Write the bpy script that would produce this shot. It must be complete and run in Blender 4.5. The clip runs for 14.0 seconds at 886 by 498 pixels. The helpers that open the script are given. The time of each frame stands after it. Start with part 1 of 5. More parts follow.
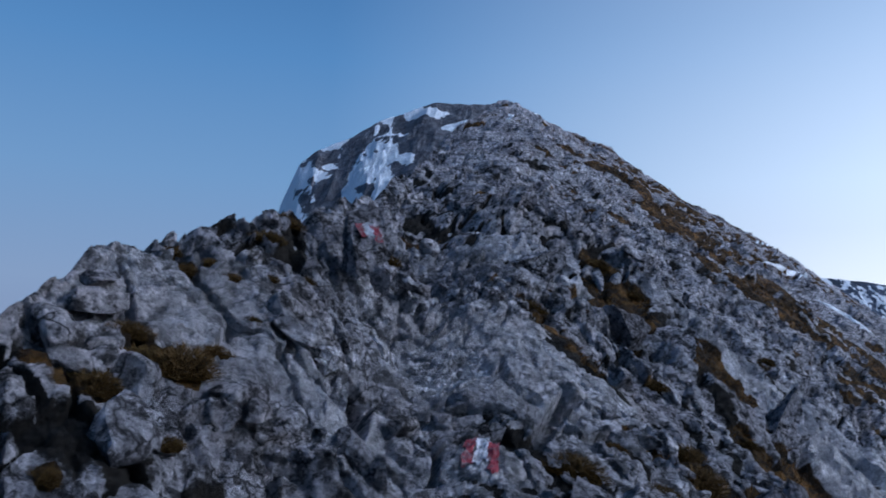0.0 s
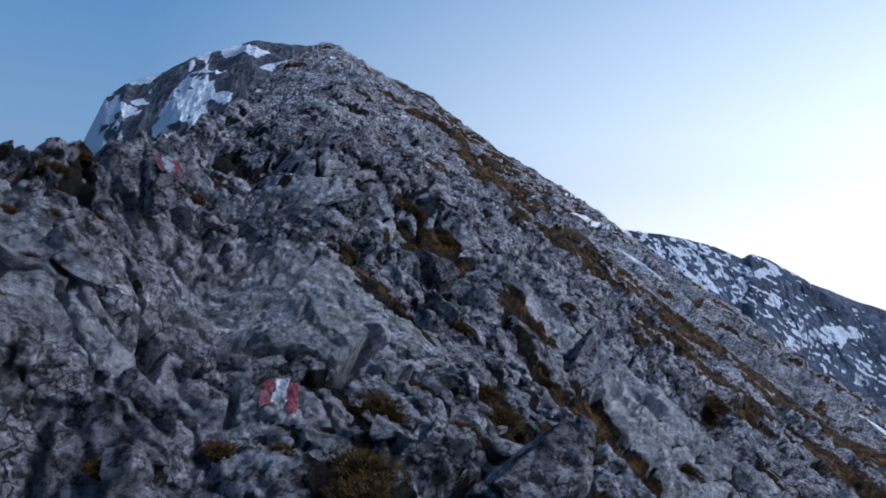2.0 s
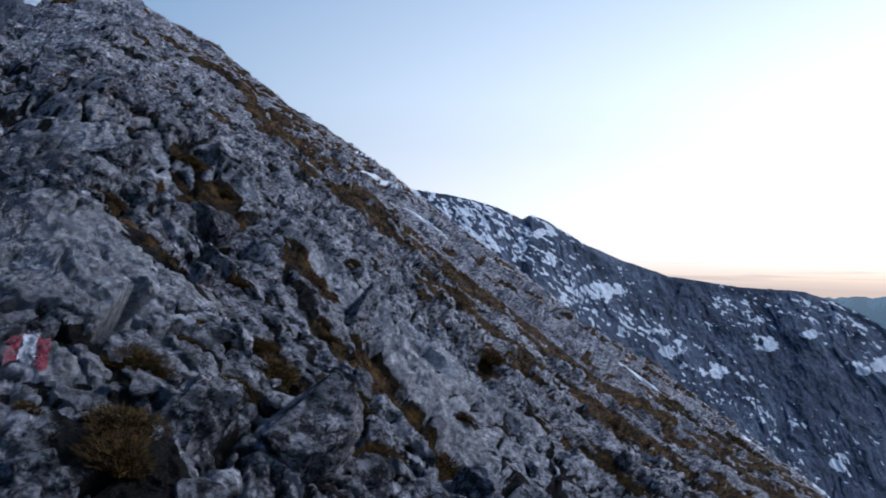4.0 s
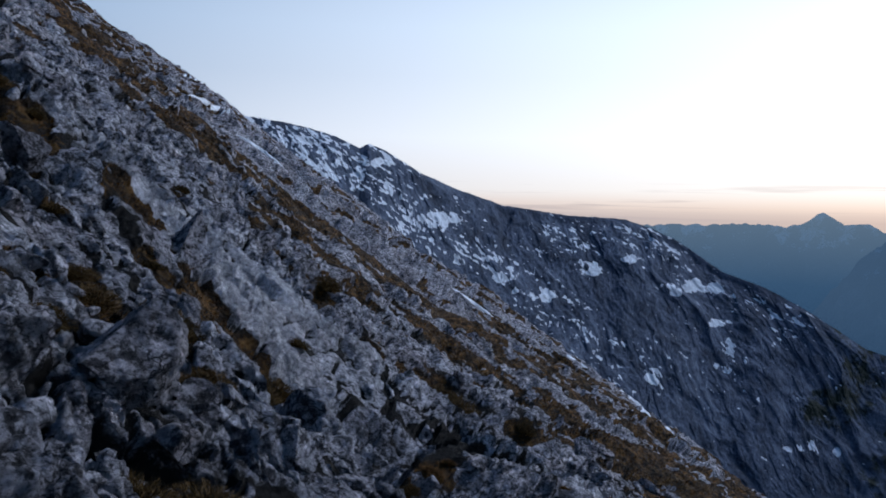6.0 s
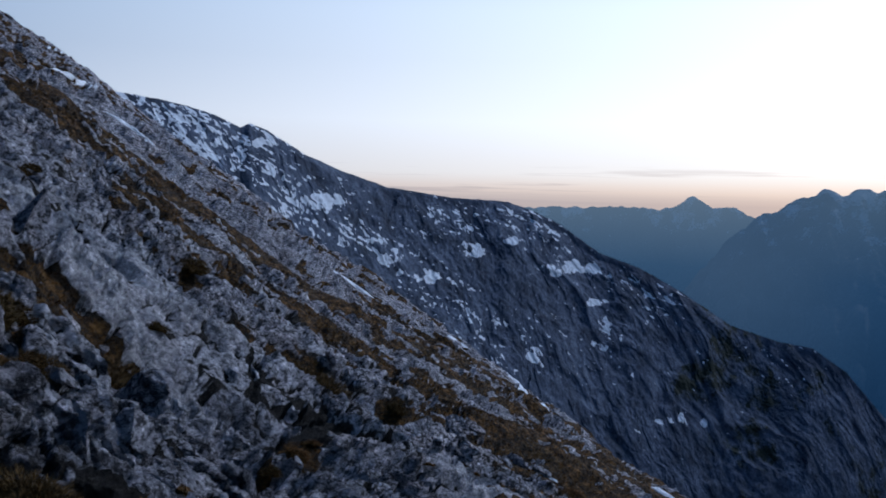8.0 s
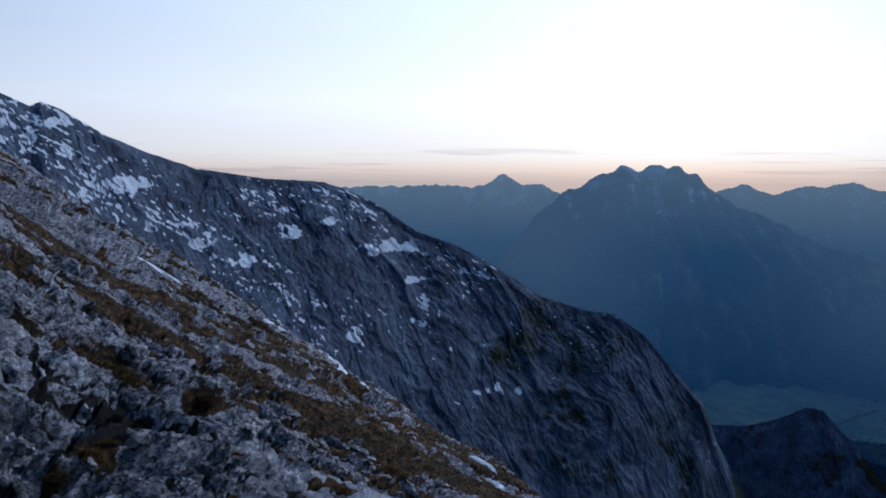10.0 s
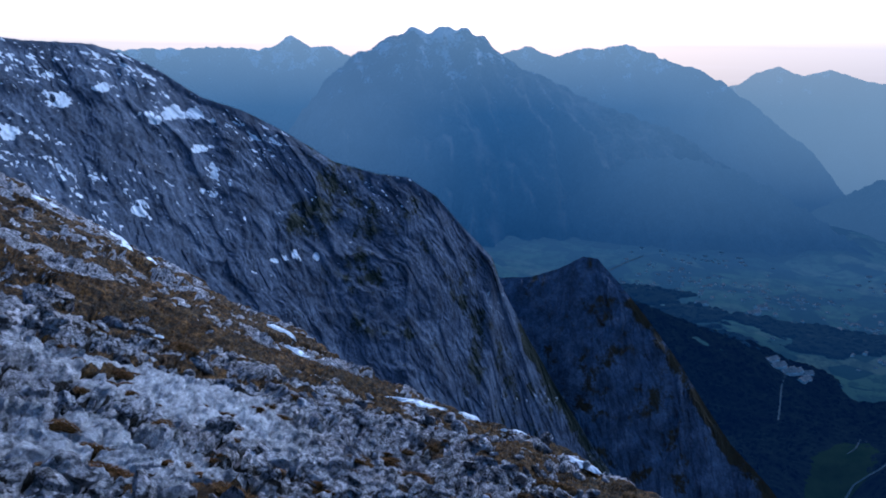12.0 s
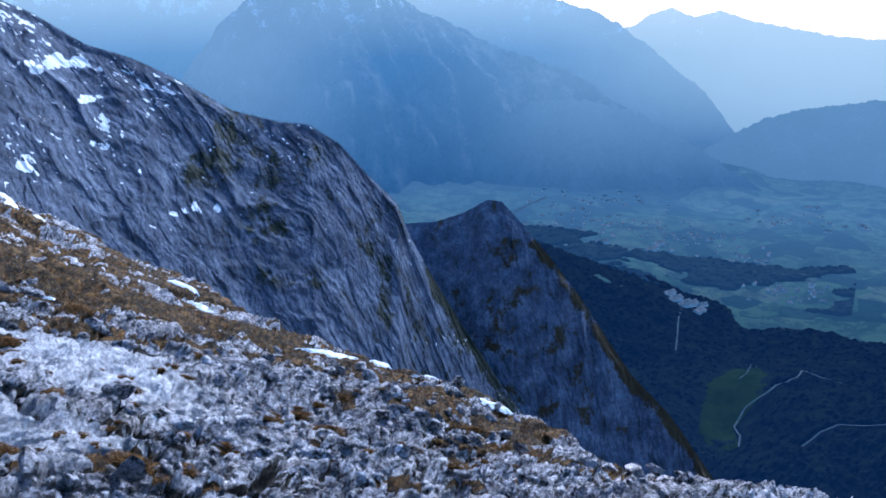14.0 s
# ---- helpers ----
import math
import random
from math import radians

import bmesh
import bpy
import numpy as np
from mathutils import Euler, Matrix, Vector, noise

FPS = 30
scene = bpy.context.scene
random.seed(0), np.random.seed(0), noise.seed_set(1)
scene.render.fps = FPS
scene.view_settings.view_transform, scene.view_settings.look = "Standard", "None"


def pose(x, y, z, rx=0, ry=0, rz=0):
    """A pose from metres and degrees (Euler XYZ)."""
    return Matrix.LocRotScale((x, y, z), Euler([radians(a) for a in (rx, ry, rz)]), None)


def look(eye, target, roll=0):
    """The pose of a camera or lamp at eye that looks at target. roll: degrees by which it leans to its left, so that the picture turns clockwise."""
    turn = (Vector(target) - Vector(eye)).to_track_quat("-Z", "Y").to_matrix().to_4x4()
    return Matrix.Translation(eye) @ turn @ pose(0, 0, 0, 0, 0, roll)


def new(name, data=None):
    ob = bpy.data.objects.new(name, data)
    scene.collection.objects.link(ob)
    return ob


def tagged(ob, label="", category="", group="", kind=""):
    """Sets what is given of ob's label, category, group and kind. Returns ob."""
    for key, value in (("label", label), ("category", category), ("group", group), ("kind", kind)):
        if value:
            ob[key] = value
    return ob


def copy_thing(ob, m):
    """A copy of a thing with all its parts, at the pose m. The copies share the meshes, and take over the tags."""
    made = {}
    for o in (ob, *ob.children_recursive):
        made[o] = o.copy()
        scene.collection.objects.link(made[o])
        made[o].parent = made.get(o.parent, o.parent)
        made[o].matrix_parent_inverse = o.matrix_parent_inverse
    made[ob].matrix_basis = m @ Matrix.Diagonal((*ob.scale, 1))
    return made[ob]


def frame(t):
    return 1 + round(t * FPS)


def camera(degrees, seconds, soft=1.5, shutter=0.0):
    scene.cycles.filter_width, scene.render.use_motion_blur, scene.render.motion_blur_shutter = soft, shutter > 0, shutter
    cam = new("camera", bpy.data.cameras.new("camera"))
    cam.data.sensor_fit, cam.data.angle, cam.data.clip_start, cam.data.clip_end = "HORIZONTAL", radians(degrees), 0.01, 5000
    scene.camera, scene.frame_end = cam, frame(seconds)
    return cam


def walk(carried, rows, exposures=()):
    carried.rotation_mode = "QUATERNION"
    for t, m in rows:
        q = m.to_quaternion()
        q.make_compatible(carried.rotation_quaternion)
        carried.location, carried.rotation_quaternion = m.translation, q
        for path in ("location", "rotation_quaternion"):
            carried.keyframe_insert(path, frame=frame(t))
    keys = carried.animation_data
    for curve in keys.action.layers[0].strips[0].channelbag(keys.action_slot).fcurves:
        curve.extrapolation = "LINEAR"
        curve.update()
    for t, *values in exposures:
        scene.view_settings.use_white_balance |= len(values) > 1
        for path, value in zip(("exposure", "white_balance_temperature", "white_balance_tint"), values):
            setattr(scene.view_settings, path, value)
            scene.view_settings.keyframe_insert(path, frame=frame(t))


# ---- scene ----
cam = camera(54.5, 14.0, soft=1.7, shutter=0.25)
PATH = [
    (0, pose(-0.000, 0.000, 0.000, 97.90, -1.45, -0.20)),
    (0.5, pose(0.025, 0.045, -0.003, 97.21, -2.38, -3.86)),
    (1, pose(0.049, 0.053, -0.012, 96.59, -1.83, -6.83)),
    (1.5, pose(0.067, 0.071, -0.022, 95.49, -1.31, -9.62)),
    (2, pose(0.083, 0.061, -0.028, 94.63, -1.34, -12.19)),
    (2.5, pose(0.109, 0.044, -0.035, 93.92, -1.31, -15.19)),
    (3, pose(0.133, 0.023, -0.038, 93.28, -1.26, -17.68)),
    (3.5, pose(0.153, 0.021, -0.043, 92.81, -1.58, -20.90)),
    (4, pose(0.167, 0.034, -0.060, 92.15, -1.18, -26.10)),
    (4.2, pose(0.167, 0.050, -0.070, 92.06, -0.95, -27.90)),
    (6.3, pose(0.223, -0.046, -0.100, 87.35, -1.64, -38.03)),
    (6.5, pose(0.256, -0.081, -0.097, 87.34, -2.12, -38.92)),
    (7, pose(0.291, -0.153, -0.091, 86.95, -1.53, -41.27)),
    (7.5, pose(0.303, -0.199, -0.100, 86.81, -1.19, -42.48)),
    (8, pose(0.371, -0.244, -0.108, 86.59, -1.23, -44.49)),
    (8.5, pose(0.464, -0.274, -0.133, 86.29, -1.22, -47.92)),
    (8.7, pose(0.483, -0.262, -0.161, 86.18, -0.87, -49.37)),
    (10.8, pose(0.757, -0.245, -0.122, 83.68, -0.64, -59.50)),
    (11, pose(0.812, -0.250, -0.142, 82.54, -0.79, -60.03)),
    (11.5, pose(1.076, -0.131, -0.199, 79.17, -1.22, -65.30)),
    (12, pose(1.241, -0.017, -0.288, 76.55, -0.35, -70.41)),
    (12.5, pose(1.292, 0.031, -0.301, 74.44, 0.20, -73.15)),
    (13, pose(1.337, 0.039, -0.340, 73.88, 0.07, -74.34)),
    (13.5, pose(1.418, 0.067, -0.381, 73.71, -0.33, -75.19)),
    (14, pose(1.509, 0.066, -0.351, 72.99, -0.11, -76.96)),
]
EXPOSURES = [(0, 0.40, 5900, 10), (1.5, 0.50, 6100, 10), (3.5, 0.47, 6250, 10), (4.2, 0.37, 6250, 10), (6.5, 0.10, 6050, 10), (8.7, -0.03, 5850, 10), (11.0, -0.02, 5450, 10), (11.5, 0.24, 5250, 10), (12.0, 0.95, 5250, 10), (12.5, 1.62, 5400, 10), (13.0, 2.0, 5700, 10), (14.0, 2.1, 5850, 10)]
walk(cam, PATH, EXPOSURES)

# ---- light: the sky after sunset, glowing low in the east-north-east of the plan ----
GLOW_AZ = 72.0
SKY_STRENGTH = 0.555
world = bpy.data.worlds.new("dusk_sky")
scene.world = world
world.use_nodes = True
wn, wl = world.node_tree.nodes, world.node_tree.links
wn.clear()


def sky_node(kind, **values):
    n = wn.new(kind)
    for key, value in values.items():
        n.inputs[key].default_value = value
    return n


def sky_math(op, a, b=0.0):
    n = wn.new("ShaderNodeMath")
    n.operation = op
    for sock, value in zip(n.inputs, (a, b)):
        if hasattr(value, "links"):
            wl.new(value, sock)
        else:
            sock.default_value = value
    return n.outputs[0]


def sky_ramp(fac, stops):
    n = wn.new("ShaderNodeValToRGB")
    while len(n.color_ramp.elements) < len(stops):
        n.color_ramp.elements.new(0.5)
    for e, (deg, c) in zip(n.color_ramp.elements, stops):
        e.position, e.color = (deg + 5) / 95, (*c, 1)
    wl.new(fac, n.inputs[0])
    return n.outputs[0]


def sky_mix(fac, a, b):
    n = wn.new("ShaderNodeMix")
    n.data_type = "RGBA"
    for sock, value in ((n.inputs[0], fac), (n.inputs[6], a), (n.inputs[7], b)):
        if hasattr(value, "links"):
            wl.new(value, sock)
        else:
            sock.default_value = value
    return n.outputs[2]


w_out = wn.new("ShaderNodeOutputWorld")
w_bg = wn.new("ShaderNodeBackground")
w_dir = wn.new("ShaderNodeTexCoord").outputs["Generated"]
w_sep = wn.new("ShaderNodeSeparateXYZ")
wl.new(w_dir, w_sep.inputs[0])
elevation = sky_math("MULTIPLY", sky_math("ARCSINE", w_sep.outputs[2]), 180 / math.pi)
height01 = sky_math("DIVIDE", sky_math("ADD", elevation, 5.0), 95.0)
level = sky_math("SQRT", sky_math("SUBTRACT", 1.0001, sky_math("MULTIPLY", w_sep.outputs[2], w_sep.outputs[2])))
towards = sky_math("DIVIDE", sky_math("ADD", sky_math("MULTIPLY", w_sep.outputs[0], math.sin(radians(GLOW_AZ))), sky_math("MULTIPLY", w_sep.outputs[1], math.cos(radians(GLOW_AZ)))), level)
turned = sky_math("MULTIPLY", sky_math("ARCCOSINE", sky_math("MINIMUM", sky_math("MAXIMUM", towards, -1.0), 1.0)), 180 / math.pi)
facing = sky_math("MAXIMUM", sky_math("SUBTRACT", 1.0, sky_math("DIVIDE", turned, 80.0)), 0.0)
low_band = sky_math("MAXIMUM", sky_math("SUBTRACT", 1.0, sky_math("DIVIDE", sky_math("ABSOLUTE", elevation), 9.0)), 0.0)
glow_share = sky_math("POWER", facing, sky_math("SUBTRACT", 1.15, sky_math("MULTIPLY", low_band, 0.45)))
# the quiet side of the sky, the side of the afterglow
away = sky_ramp(height01, [(-5, (0.17, 0.22, 0.36)), (0, (0.31, 0.385, 0.58)), (5, (0.335, 0.46, 0.68)), (12, (0.24, 0.435, 0.72)), (20, (0.14, 0.34, 0.66)), (30, (0.06, 0.19, 0.45)), (55, (0.03, 0.11, 0.31)), (90, (0.025, 0.10, 0.29))])
glow = sky_ramp(height01, [(-5, (0.55, 0.46, 0.42)), (0, (1.12, 0.91, 0.79)), (0.7, (1.72, 1.38, 1.12)), (1.6, (2.0, 1.84, 1.66)), (5, (2.3, 2.3, 2.3)), (12, (2.05, 2.2, 2.4)), (22, (1.2, 1.42, 1.74)), (40, (0.26, 0.43, 0.8)), (60, (0.05, 0.15, 0.36)), (90, (0.025, 0.10, 0.29))])
# thin streaks of cloud over the horizon
streak_map = wn.new("ShaderNodeMapping")
streak_map.inputs["Scale"].default_value = (5, 5, 150)
wl.new(w_dir, streak_map.inputs[0])
streak = sky_node("ShaderNodeTexNoise", Scale=1.0, Detail=4.0, Roughness=0.55)
wl.new(streak_map.outputs[0], streak.inputs["Vector"])
streak_cut = wn.new("ShaderNodeMapRange")
streak_cut.inputs["From Min"].default_value, streak_cut.inputs["From Max"].default_value = 0.54, 0.66
wl.new(streak.outputs["Fac"], streak_cut.inputs["Value"])
streak_high = wn.new("ShaderNodeMapRange")
streak_high.inputs["From Min"].default_value, streak_high.inputs["From Max"].default_value = 3.0, 1.2
wl.new(elevation, streak_high.inputs["Value"])
streak_fac = sky_math("MULTIPLY", sky_math("MULTIPLY", streak_cut.outputs[0], streak_high.outputs[0]), 0.5)
glow = sky_mix(streak_fac, glow, (1.02, 0.84, 0.76, 1))
w_sky = wn.new("ShaderNodeTexSky")
w_sky.sky_type = "NISHITA"
w_sky.sun_disc = False
w_sky.sun_elevation = radians(1.0)
w_sky.sun_rotation = radians(GLOW_AZ)
w_sky.altitude = 2000
evening = sky_mix(glow_share, away, glow)
evening = sky_mix(0.006, evening, w_sky.outputs[0])
wl.new(evening, w_bg.inputs[0])
w_bg.inputs["Strength"].default_value = SKY_STRENGTH
wl.new(w_bg.outputs[0], w_out.inputs[0])

sun_data = bpy.data.lights.new("afterglow", "SUN")
sun_data.energy = 2.35
sun_data.angle = radians(26)
sun_data.color = (0.74, 0.81, 0.97)
sun = new("afterglow", sun_data)
sun.matrix_world = look((math.sin(radians(GLOW_AZ + 26)) * 50, math.cos(radians(GLOW_AZ + 26)) * 50, 40), (0, 0, 0))


# ---- noise in the plan ----
def hash01(ix, iy, seed):
    h = (ix.astype(np.int64) * 374761393 + iy.astype(np.int64) * 668265263 + seed * 974634777) & 0xFFFFFFFF
    h = ((h ^ (h >> 13)) * 1274126177) & 0xFFFFFFFF
    h = ((h ^ (h >> 16)) * 2246822519) & 0xFFFFFFFF
    return ((h ^ (h >> 15)) & 0xFFFFFF) / 16777216.0


def vnoise(x, y, seed=0):
    """Smooth value noise, -1 to 1."""
    ix, iy = np.floor(x), np.floor(y)
    fx, fy = x - ix, y - iy
    fx, fy = fx * fx * fx * (fx * (fx * 6 - 15) + 10), fy * fy * fy * (fy * (fy * 6 - 15) + 10)
    a, b = hash01(ix, iy, seed), hash01(ix + 1, iy, seed)
    c, d = hash01(ix, iy + 1, seed), hash01(ix + 1, iy + 1, seed)
    return 2 * ((a * (1 - fx) + b * fx) * (1 - fy) + (c * (1 - fx) + d * fx) * fy) - 1


def fbm(x, y, octaves=4, seed=0, gain=0.5):
    total, amp = 0.0, 1.0
    for k in range(octaves):
        total = total + amp * vnoise(x * 2.03 ** k + 17.3 * k, y * 2.03 ** k - 9.1 * k, seed + k)
        amp *= gain
    return total


def ridged(x, y, octaves=4, seed=0):
    total, amp = 0.0, 1.0
    for k in range(octaves):
        total = total + amp * (1 - 2 * np.abs(vnoise(x * 2.1 ** k + 5.7 * k, y * 2.1 ** k + 3.3 * k, seed + k)))
        amp *= 0.5
    return total


def blocks(x, y, seed=0):
    """Broken stone: height of tilted facets, one a cell, and the way to the nearest joint."""
    ix, iy = np.floor(x), np.floor(y)
    f1 = np.full(x.shape, 9.0)
    f2 = np.full(x.shape, 9.0)
    face = np.zeros(x.shape)
    for ox in (-1, 0, 1):
        for oy in (-1, 0, 1):
            cx, cy = ix + ox, iy + oy
            px, py = cx + 0.1 + 0.8 * hash01(cx, cy, seed), cy + 0.1 + 0.8 * hash01(cx, cy, seed + 1)
            dx, dy = x - px, y - py
            d = np.sqrt(dx * dx + dy * dy)
            h = hash01(cx, cy, seed + 2) - 0.5 + 1.3 * dx * (hash01(cx, cy, seed + 3) - 0.5) + 1.3 * dy * (hash01(cx, cy, seed + 4) - 0.5)
            near = d < f1
            f2 = np.where(near, f1, np.minimum(f2, d))
            face = np.where(near, h, face)
            f1 = np.where(near, d, f1)
    joint = f2 - f1
    return (face + 0.25) * smooth(0.0, 0.13, joint), joint


MIX_TAB = np.random.RandomState(4).permutation(4096)
VAL_TAB = np.random.RandomState(5).uniform(size=(8, 4096)).astype(np.float32)
COS_TAB, SIN_TAB = np.cos(VAL_TAB[2] * math.pi), np.sin(VAL_TAB[2] * math.pi)


def shards(x, y, seed=0, lean=0.9):
    """Angular broken stones with flat tilted tops and steep sides, one a cell, height 0 to about 1 above the gaps between them."""
    x, y = x.astype(np.float32), y.astype(np.float32)
    ix, iy = np.floor(x).astype(np.int32), np.floor(y).astype(np.int32)
    h = np.zeros(x.shape, np.float32)
    for ox in (-1, 0, 1):
        for oy in (-1, 0, 1):
            cx, cy = ix + ox, iy + oy
            k = MIX_TAB[(MIX_TAB[(cx + seed * 61) & 4095] + cy) & 4095]
            dx, dy = x - cx - 0.12 - 0.76 * VAL_TAB[0][k], y - cy - 0.12 - 0.76 * VAL_TAB[1][k]
            c, s = COS_TAB[k], SIN_TAB[k]
            size = 0.5 + 0.45 * VAL_TAB[3][k]
            p, q = (dx * c + dy * s) / size, (dy * c - dx * s) / (size * (0.55 + 0.45 * VAL_TAB[4][k]))
            ap, aq = np.abs(p), np.abs(q)
            d = np.maximum(np.maximum(ap, aq), 0.70 * (ap + aq))
            top = 0.35 + 0.6 * VAL_TAB[5][k] + lean * ((VAL_TAB[6][k] - 0.5) * p + (VAL_TAB[7][k] - 0.5) * q)
            h = np.maximum(h, np.minimum(top, (1 - d) * 3.4))
    return h


def where_seen(share, make, *args):
    """The values of make where share is above nothing."""
    total = np.zeros(share.shape)
    on = share > 0
    if on.any():
        total[on] = share[on] * make(*(q[on] for q in args))
    return total


def smooth(a, b, x):
    k = np.clip((x - a) / (b - a), 0, 1)
    return k * k * (3 - 2 * k)


# ---- the ridge that the walker stands on: azimuth, reach of its edge, elevation there ----
EYE_HEIGHT = 1.7
EDGE = [
    (-29, 3.2, 2.0), (-27, 3.3, 3.0), (-24.4, 3.7, 4.9), (-22, 4.1, 7.0), (-19, 4.5, 7.6), (-16.5, 4.8, 8.3),
    (-14, 5.2, 8.6), (-11, 5.8, 9.6), (-8.5, 6.6, 9.9), (-6.7, 8, 10.9), (-2.8, 14, 12.1), (-1.6, 20, 13.2), (-0.5, 32, 14.7), (1.7, 60, 16.6),
    (4.4, 115, 17.4), (9.8, 120, 14.7), (13.6, 125, 12.3), (17.4, 128, 9.8), (21.3, 130, 7.6), (23.6, 130, 5.8),
    (28.9, 125, 1.9), (32.6, 120, -0.9), (39.7, 105, -5.6), (45.5, 90, -9.6), (51.5, 76, -13.6), (58.3, 58, -17.4),
    (65.7, 38, -21.4), (69.6, 28, -23.2), (75.8, 23, -24.9), (82, 20, -26.7), (88, 16, -27.7), (95, 13.5, -28.4), (104, 12.5, -29.7)]
edge_az = np.array([e[0] for e in EDGE], float)
edge_r = np.array([e[1] for e in EDGE], float)
edge_g = np.tan(np.radians([e[2] for e in EDGE])) + EYE_HEIGHT / edge_r
# the hidden side behind the walker, a plain tilted plane
back_az = np.array([-180.0, -170, -150, -120, -90, -60, -42, 125, 150, 170, 180])
back_r = np.array([40.0, 14, 5, 3.2, 2.8, 2.8, 2.9, 12, 16, 26, 40])
back_g = 0.382 * np.cos(np.radians(back_az)) - 0.578 * np.sin(np.radians(back_az))
order = np.argsort(np.concatenate([edge_az, back_az]))
ALL_AZ = np.concatenate([edge_az, back_az])[order]
ALL_R = np.concatenate([edge_r, back_r])[order]
ALL_G = np.concatenate([edge_g, back_g])[order]
DOME = [(-16, -4), (-13, 2), (-11.6, 7), (-11, 9.9), (-9.8, 12.8), (-8.7, 13.7), (-6.5, 14.6), (-4.6, 15.8), (-0.8, 17.2), (2.3, 17.1), (4.4, 17.3), (6, 15), (9, 10), (14, 0)]


def smooth_table(az, xs, ys, width):
    total = 0
    for o, w in ((-1.0, 0.25), (0.0, 0.5), (1.0, 0.25)):
        total = total + w * np.interp(az + o * width, xs, ys)
    return total


def ridge_base(x, y):
    """The large form of the near ridge, with no stones on it. Also says how far out of its edge a place is."""
    az, r = np.degrees(np.arctan2(x, y)), np.hypot(x, y)
    g = smooth_table(az, ALL_AZ, ALL_G, 0.8)
    reach = np.exp(smooth_table(az, ALL_AZ, np.log(ALL_R), 0.8))
    inside = np.minimum(r, reach)
    over = np.maximum(r - reach, 0)
    z = inside * g - EYE_HEIGHT
    steep = np.where(az < 4, 0.95, 1.5)
    soft = 0.06 * reach
    z = z + g * np.minimum(over, soft) * 0.5 - steep * (np.sqrt(over * over + soft * soft) - soft)
    # the ground sags towards the gully below the path
    z = z - 1.25 * np.exp(-((az - 34) / 15) ** 2) * smooth(4, 9, r) * (1 - smooth(26, 60, r))
    # the snowy shoulder left of the top
    el = np.interp(az, [d[0] for d in DOME], [d[1] for d in DOME])
    top = 108 * np.tan(np.radians(el + 0.35))
    shoulder = top - 0.62 * np.maximum(108 - r, 0) - 0.9 * np.maximum(r - 108, 0)
    shoulder = np.where((az > -17) & (az < 14), shoulder, -500)
    return np.maximum(z, shoulder), over, shoulder > z


# mean outward direction of the flank, and its own measures: along the contour and down the fall line
OUT = np.array([0.474, -0.313, 0.823])
HOLLOWS = [(1.61, 8.22, 0.26, 0.45), (-0.12, 8.44, 0.2, 0.35), (0.10, 7.98, 0.32, 0.4), (-0.32, 4.57, 0.16, 0.18), (2.0, 8.6, 0.3, 0.3), (1.0, 3.55, 0.16, 0.2), (2.45, 4.35, 0.3, 0.3), (-0.5, 5.7, 0.25, 0.12),
           (-0.55, 2.75, 0.22, 0.28), (-0.40, 2.95, 0.16, 0.2), (-0.2, 2.75, 0.2, 0.2), (4.07, 7.37, 0.28, 0.35), (4.35, 7.27, 0.33, 0.4), (1.43, 3.55, 0.25, 0.25), (3.72, 7.64, 0.4, 0.25), (3.14, 7.32, 0.33, 0.25)]
SMOOTH_SLABS = [(-1.05, 3.85, 0.6, 0.4), (0.22, 4.0, 0.26, 0.5), (0.4, 5.3, 0.8, 0.4), (0.95, 6.3, 0.6, 0.4), (-0.1, 6.2, 0.6, 0.35), (0.9, 9.5, 1.2, 0.45), (4.6, 9.6, 1.3, 0.4), (6.5, 12.6, 1.6, 0.5), (3.6, 10.8, 1.2, 0.35), (-0.35, 3.85, 0.3, 0.5), (10.6, 7.6, 1.9, 0.95), (6.9, 5.3, 1.2, 0.9), (10.4, 6.0, 0.9, 0.5), (5.0, 11.3, 1.5, 0.3)]
# cushions of dead grass: place in the plan and width
SUMMIT_TUFTS = [(-0.96, 3.31, 0.30), (-1.13, 2.93, 0.20), (-1.19, 3.4, 0.17), (-1.05, 4.32, 0.13), (-1.24, 4.23, 0.15), (-1.18, 4.42, 0.12), (-1.36, 4.33, 0.12), (-1.04, 5.05, 0.2), (-0.84, 2.87, 0.11),
                (-1.04, 2.41, 0.1), (-0.48, 7.02, 0.24), (-0.98, 2.65, 0.08), (-0.77, 4.92, 0.11), (-0.9, 4.53, 0.1), (-1.07, 3.27, 0.18), (-0.86, 4.03, 0.09), (-0.91, 3.59, 0.14), (-0.72, 4.34, 0.1), (-0.62, 2.84, 0.12), (-1.07, 5.7, 0.25)]
PATH_TUFTS = [(0.71, 4.4, 0.31), (1.65, 5.5, 0.42), (1.29, 4.88, 0.26), (2.14, 8.37, 0.3), (1.88, 7.53, 0.22), (1.53, 8.04, 0.36), (1.18, 8.02, 0.27), (0.76, 7.21, 0.23), (1.81, 10.45, 0.32), (2.19, 10.2, 0.27), (0.54, 3.57, 0.33),
              (2.24, 5.94, 0.42), (3.23, 7.38, 0.5), (1.66, 5.89, 0.28), (-0.35, 3.08, 0.12), (-0.02, 3.6, 0.17), (1.04, 5.04, 0.12), (4.21, 13.53, 0.27), (5.34, 14.32, 0.36), (5.54, 10.49, 0.3), (1.21, 5.45, 0.13), (2.88, 8.25, 0.2), (8.46, 15.3, 0.8)]
